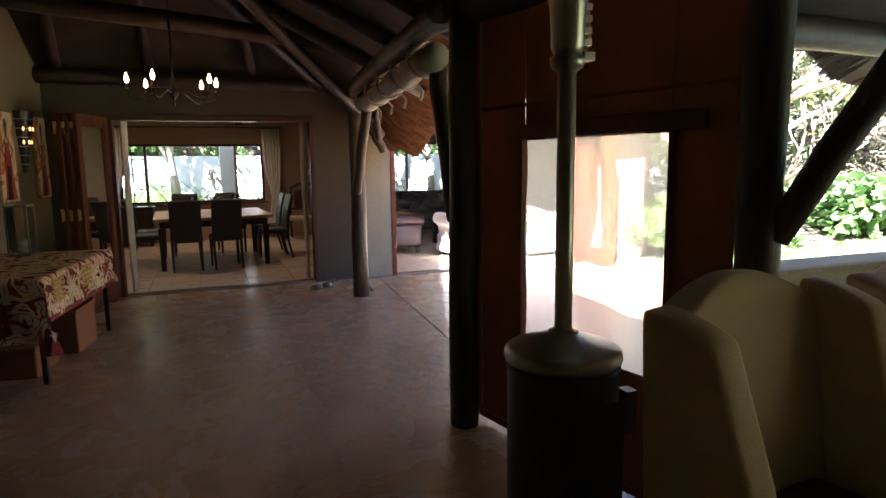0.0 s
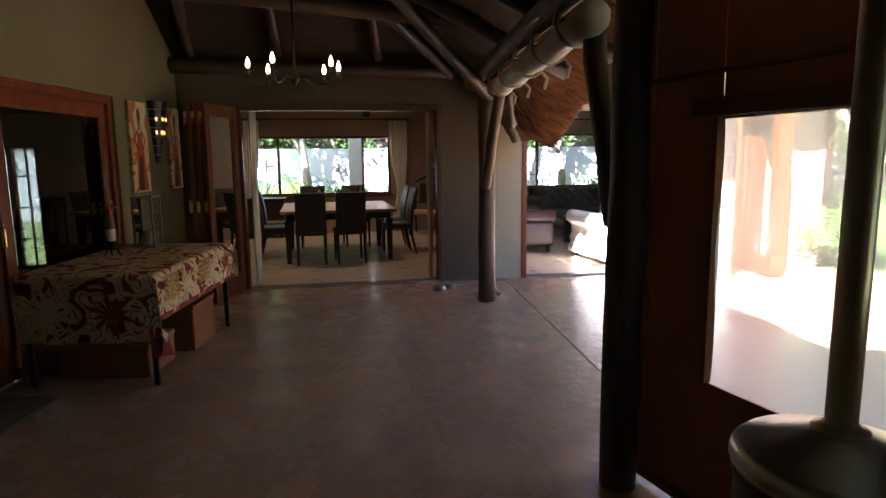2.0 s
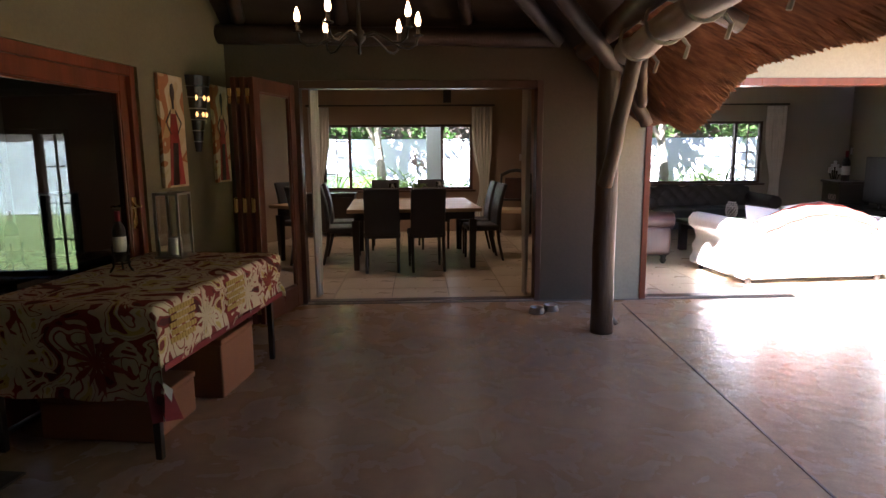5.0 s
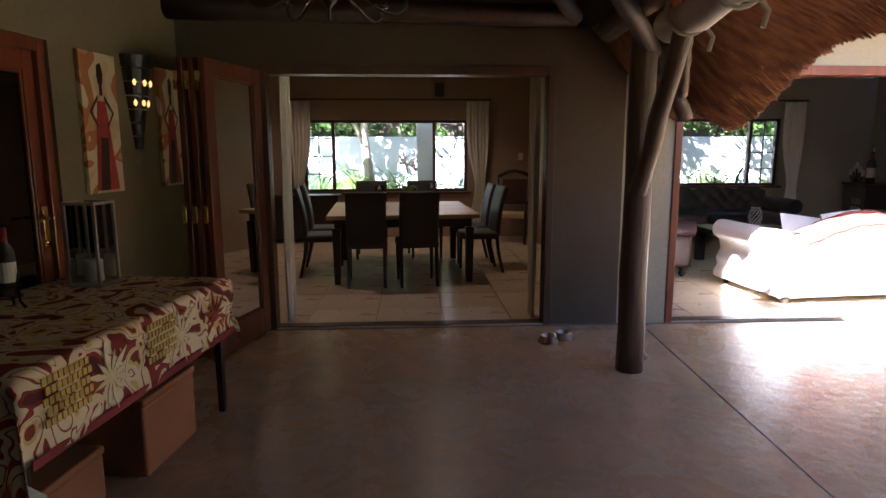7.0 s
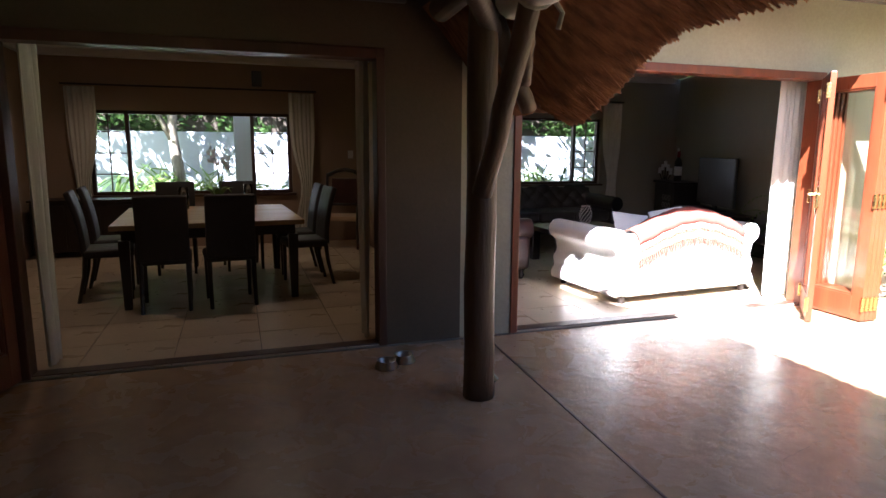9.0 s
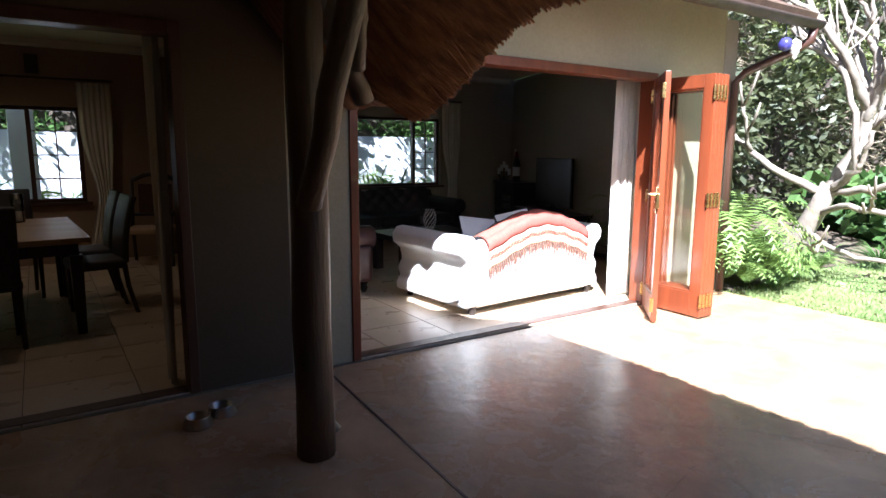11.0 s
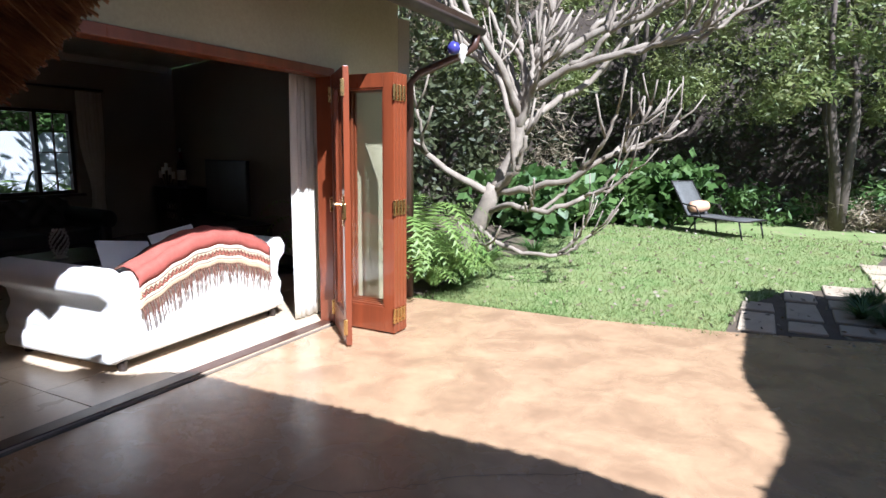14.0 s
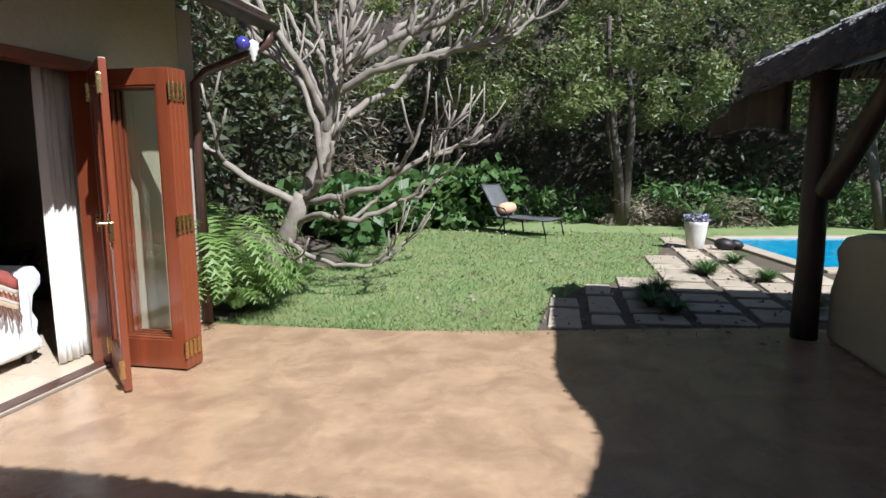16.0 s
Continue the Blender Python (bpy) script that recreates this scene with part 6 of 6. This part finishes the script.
for x, y in ((8.8, 4.92), (7.85, 4.94), (9.99, 4.16), (10.93, 3.58), (9.66, 3.56), (8.1, 5.1), (8.6, 5.05), (10.2, 4.1), (8.2, 3.6)):
    strap_plant(pose(x, y, -0.01), 190, 0.3, int(x * 10), LEAFMID, "low tuft of mondo grass between pavers", "mondo_grass", 0.008)["group"] = "mondo grass tufts"

# eave trinkets: ball and shell hung at the gutter
tagged(Build().tube([(6.53, 8.52, 2.43), (6.53, 8.52, 2.57)], 0.003, 5).lathe([(0.005, 2.31), (0.045, 2.327), (0.062, 2.37), (0.045, 2.413), (0.005, 2.43)], (6.53, 8.52, 0), 18).done("hanging_ball", material("violet glass", (0.06, 0.055, 0.26), (0.05, 0.045, 0.22), rough=0.2, bump=0), smooth=True), "violet glass ball hung under the eave", "ornament")
tagged(Build().tube([(6.66, 8.5, 2.42), (6.66, 8.5, 2.56)], 0.003, 5).lathe([(0.004, 2.24), (0.022, 2.27), (0.018, 2.285), (0.038, 2.31), (0.032, 2.325), (0.052, 2.355), (0.044, 2.37), (0.05, 2.395), (0.01, 2.425)], (6.66, 8.5, 0), 16).done("hanging_shell", WHITEPOT, smooth=True), "pale ribbed shell hung under the eave", "ornament")

# behind the house: boundary wall, palm, plants and porch
structure(Build().box(-14, 20, 18.6, 18.8, 0, 1.75).done("wall_garden_north", GARDENWALL), "limewashed garden boundary wall in sun", "wall")
tagged(Build().box(0.62, 0.95, 16.3, 16.6, 0, 2.25).done("porch_column", GARDENWALL, bevel=0.01), "plain pale porch column outside the window", "column")
tagged(Build().box(-0.2, 3.6, 16.2, 16.7, 2.25, 2.45).done("porch_beam", WHITE, bevel=0.01), "pale porch beam on the column", "beam")
tagged(Build().box(3.2, 3.5, 16.3, 16.6, 0, 2.25).done("porch_column", GARDENWALL, bevel=0.01), "plain pale porch column outside the window", "column")
nr = thing("neighbour_roof", pose(9.0, 22.5, 0), "red-brown tiled roof of a low house beyond the wall", "house")
Build().box(-3, 3, -1.5, 1.5, 0, 2.1).done("wall", WHITE, nr)
Build().prism([(-1.9, 2.1), (0, 3.3), (1.9, 2.1)], -3.3, 3.3, pose(0, 0, 0, 90, 0, 90)).done("roof", MERANTI, nr)
shrub("wall_plants", "bright green strap plants along the boundary wall", (-6, 17.4, 0.1), (14, 18.4, 0.7), 9000, 130, 0.4, LEAFPALE, 0.4, 31, shape=0.08)
# crowns added above the window view, only to cast dapples on the wall
shrub("shade_trees", "unseen leafy crowns added to dapple the boundary wall with shade", (-7, 15.9, 3.0), (13, 17.6, 5.0), 9000, 60, 0.5, LEAFMID, 0.2, 33)
shrub("trees_behind", "sun-dappled trees beyond the boundary wall", (-8, 19.0, 1.5), (16, 19.8, 5), 26000, 170, 0.8, LEAFMID, 0.2, 32)
for x, y, s in ((-1.4, 16.6, 1), (-2.2, 17.0, 2), (7.2, 16.8, 4), (-0.3, 17.3, 6), (-3.2, 16.2, 7), (6.0, 17.5, 8)):
    strap_plant(pose(x, y, 0.0), 46, 1.9, s, LEAFMID, "large green palm beside the boundary wall", "palm", 0.035)
for x, y in ((1.9, 17.6), (-0.5, 17.9), (5.0, 17.7), (6.3, 18.0)):
    t = thing("garden_tree", pose(x, y, 0), "pale-barked tree beside the boundary wall", "tree", "trees by the boundary wall")
    Build().tube([(0, 0, 0), (0.08, 0, 0.9), (-0.02, 0.05, 1.8), (0.15, 0, 3.0), (0.3, 0, 4.2)], [0.13, 0.11, 0.09, 0.07, 0.04], 10, 0.1).tube([(0.02, 0, 1.5), (-0.4, 0.1, 2.4), (-0.6, 0.1, 3.5)], [0.06, 0.05, 0.03], 8).done("trunk", BARK, t, smooth=True)

# fine cracks in the patio screed
def crack(points, seed):
    r, b = random.Random(seed), Build()
    prev = None
    for (x0, y0), (x1, y1) in zip(points, points[1:]):
        n = max(3, int(math.hypot(x1 - x0, y1 - y0) / 0.05))
        for k in range(n):
            s = k / n
            c = Vector((x0 + (x1 - x0) * s + r.uniform(-0.014, 0.014), y0 + (y1 - y0) * s + r.uniform(-0.014, 0.014), 0.0015))
            w = Vector((0.0009 + 0.0012 * r.random(), 0.0009 + 0.0012 * r.random(), 0))
            row = [b.bm.verts.new(c - w), b.bm.verts.new(c + w)]
            if prev:
                b.bm.faces.new((prev[0], prev[1], row[1], row[0]))
            prev = row
    structure(b.done("floor_crack", DARKFRAME), "hairline crack in the patio screed", "crack")


crack([(2.6, 6.5), (3.0, 6.95), (3.35, 7.05), (3.5, 7.5), (3.45, 8.0), (3.75, 8.4)], 1)
crack([(3.5, 7.5), (3.9, 7.1), (4.2, 6.6)], 2)
crack([(1.0, 5.0), (1.6, 5.6), (2.4, 5.9)], 4)

# ---- pieces of floors and paving ----
pave = structure(Build().prism([(7.55, 1.6), (10.6, 1.6), (10.6, 2.85), (13.6, 3.38), (13.5, 4.05), (11.7, 4.5), (10.05, 4.6), (9.0, 5.75), (7.9, 6.15), (7.08, 6.18), (7.3, 5.3), (7.55, 4.1)], -0.06, -0.022).done("pavement", SOIL), "sandstone garden paving with grassy joints", "pavement")
rnd = random.Random(4)
y = 6.12
while y > 1.7:
    d = rnd.choice((0.34, 0.42, 0.52))
    mid = y - d / 2
    x = 7.12 + max(0.0, 6.1 - y) * 0.24 + rnd.uniform(0, 0.12)
    end = float(np.interp(-mid, [-6.1, -5.7, -4.7, -4.45, -4.0, -3.4], [8.0, 8.9, 10.0, 11.8, 13.3, 13.4]))
    while x < end - 0.2:
        w = rnd.choice((0.4, 0.55, 0.75))
        if not (y - d < 2.6 + 0.17 * (x + w - 10.7) + 0.32 and x + w > 10.35):
            p = Build().prism([(0.02 + rnd.uniform(0, 0.03), 0.02), (w - 0.02, 0.02 + rnd.uniform(0, 0.03)), (w - 0.02 - rnd.uniform(0, 0.03), d - 0.03), (0.03, d - 0.02)], -0.03, 0.0).done("paver", SLAB, pave, bevel=0.008, segments=1)
            p.location = (x, y - d, rnd.uniform(-0.004, 0.004))
        x += w + rnd.uniform(0.03, 0.07)
    y -= d + 0.05
tile_floor("floor_dining", -1.95, 2.46, FRONT - 0.02, 14.4, 0.58, 0.17, 9.17, "beige tiled dining room floor")
tile_floor("floor_lounge", 2.46, 6.65, FRONT - 0.02, 14.4, 0.58, 2.95, 9.17, "beige tiled lounge floor", 0.325)
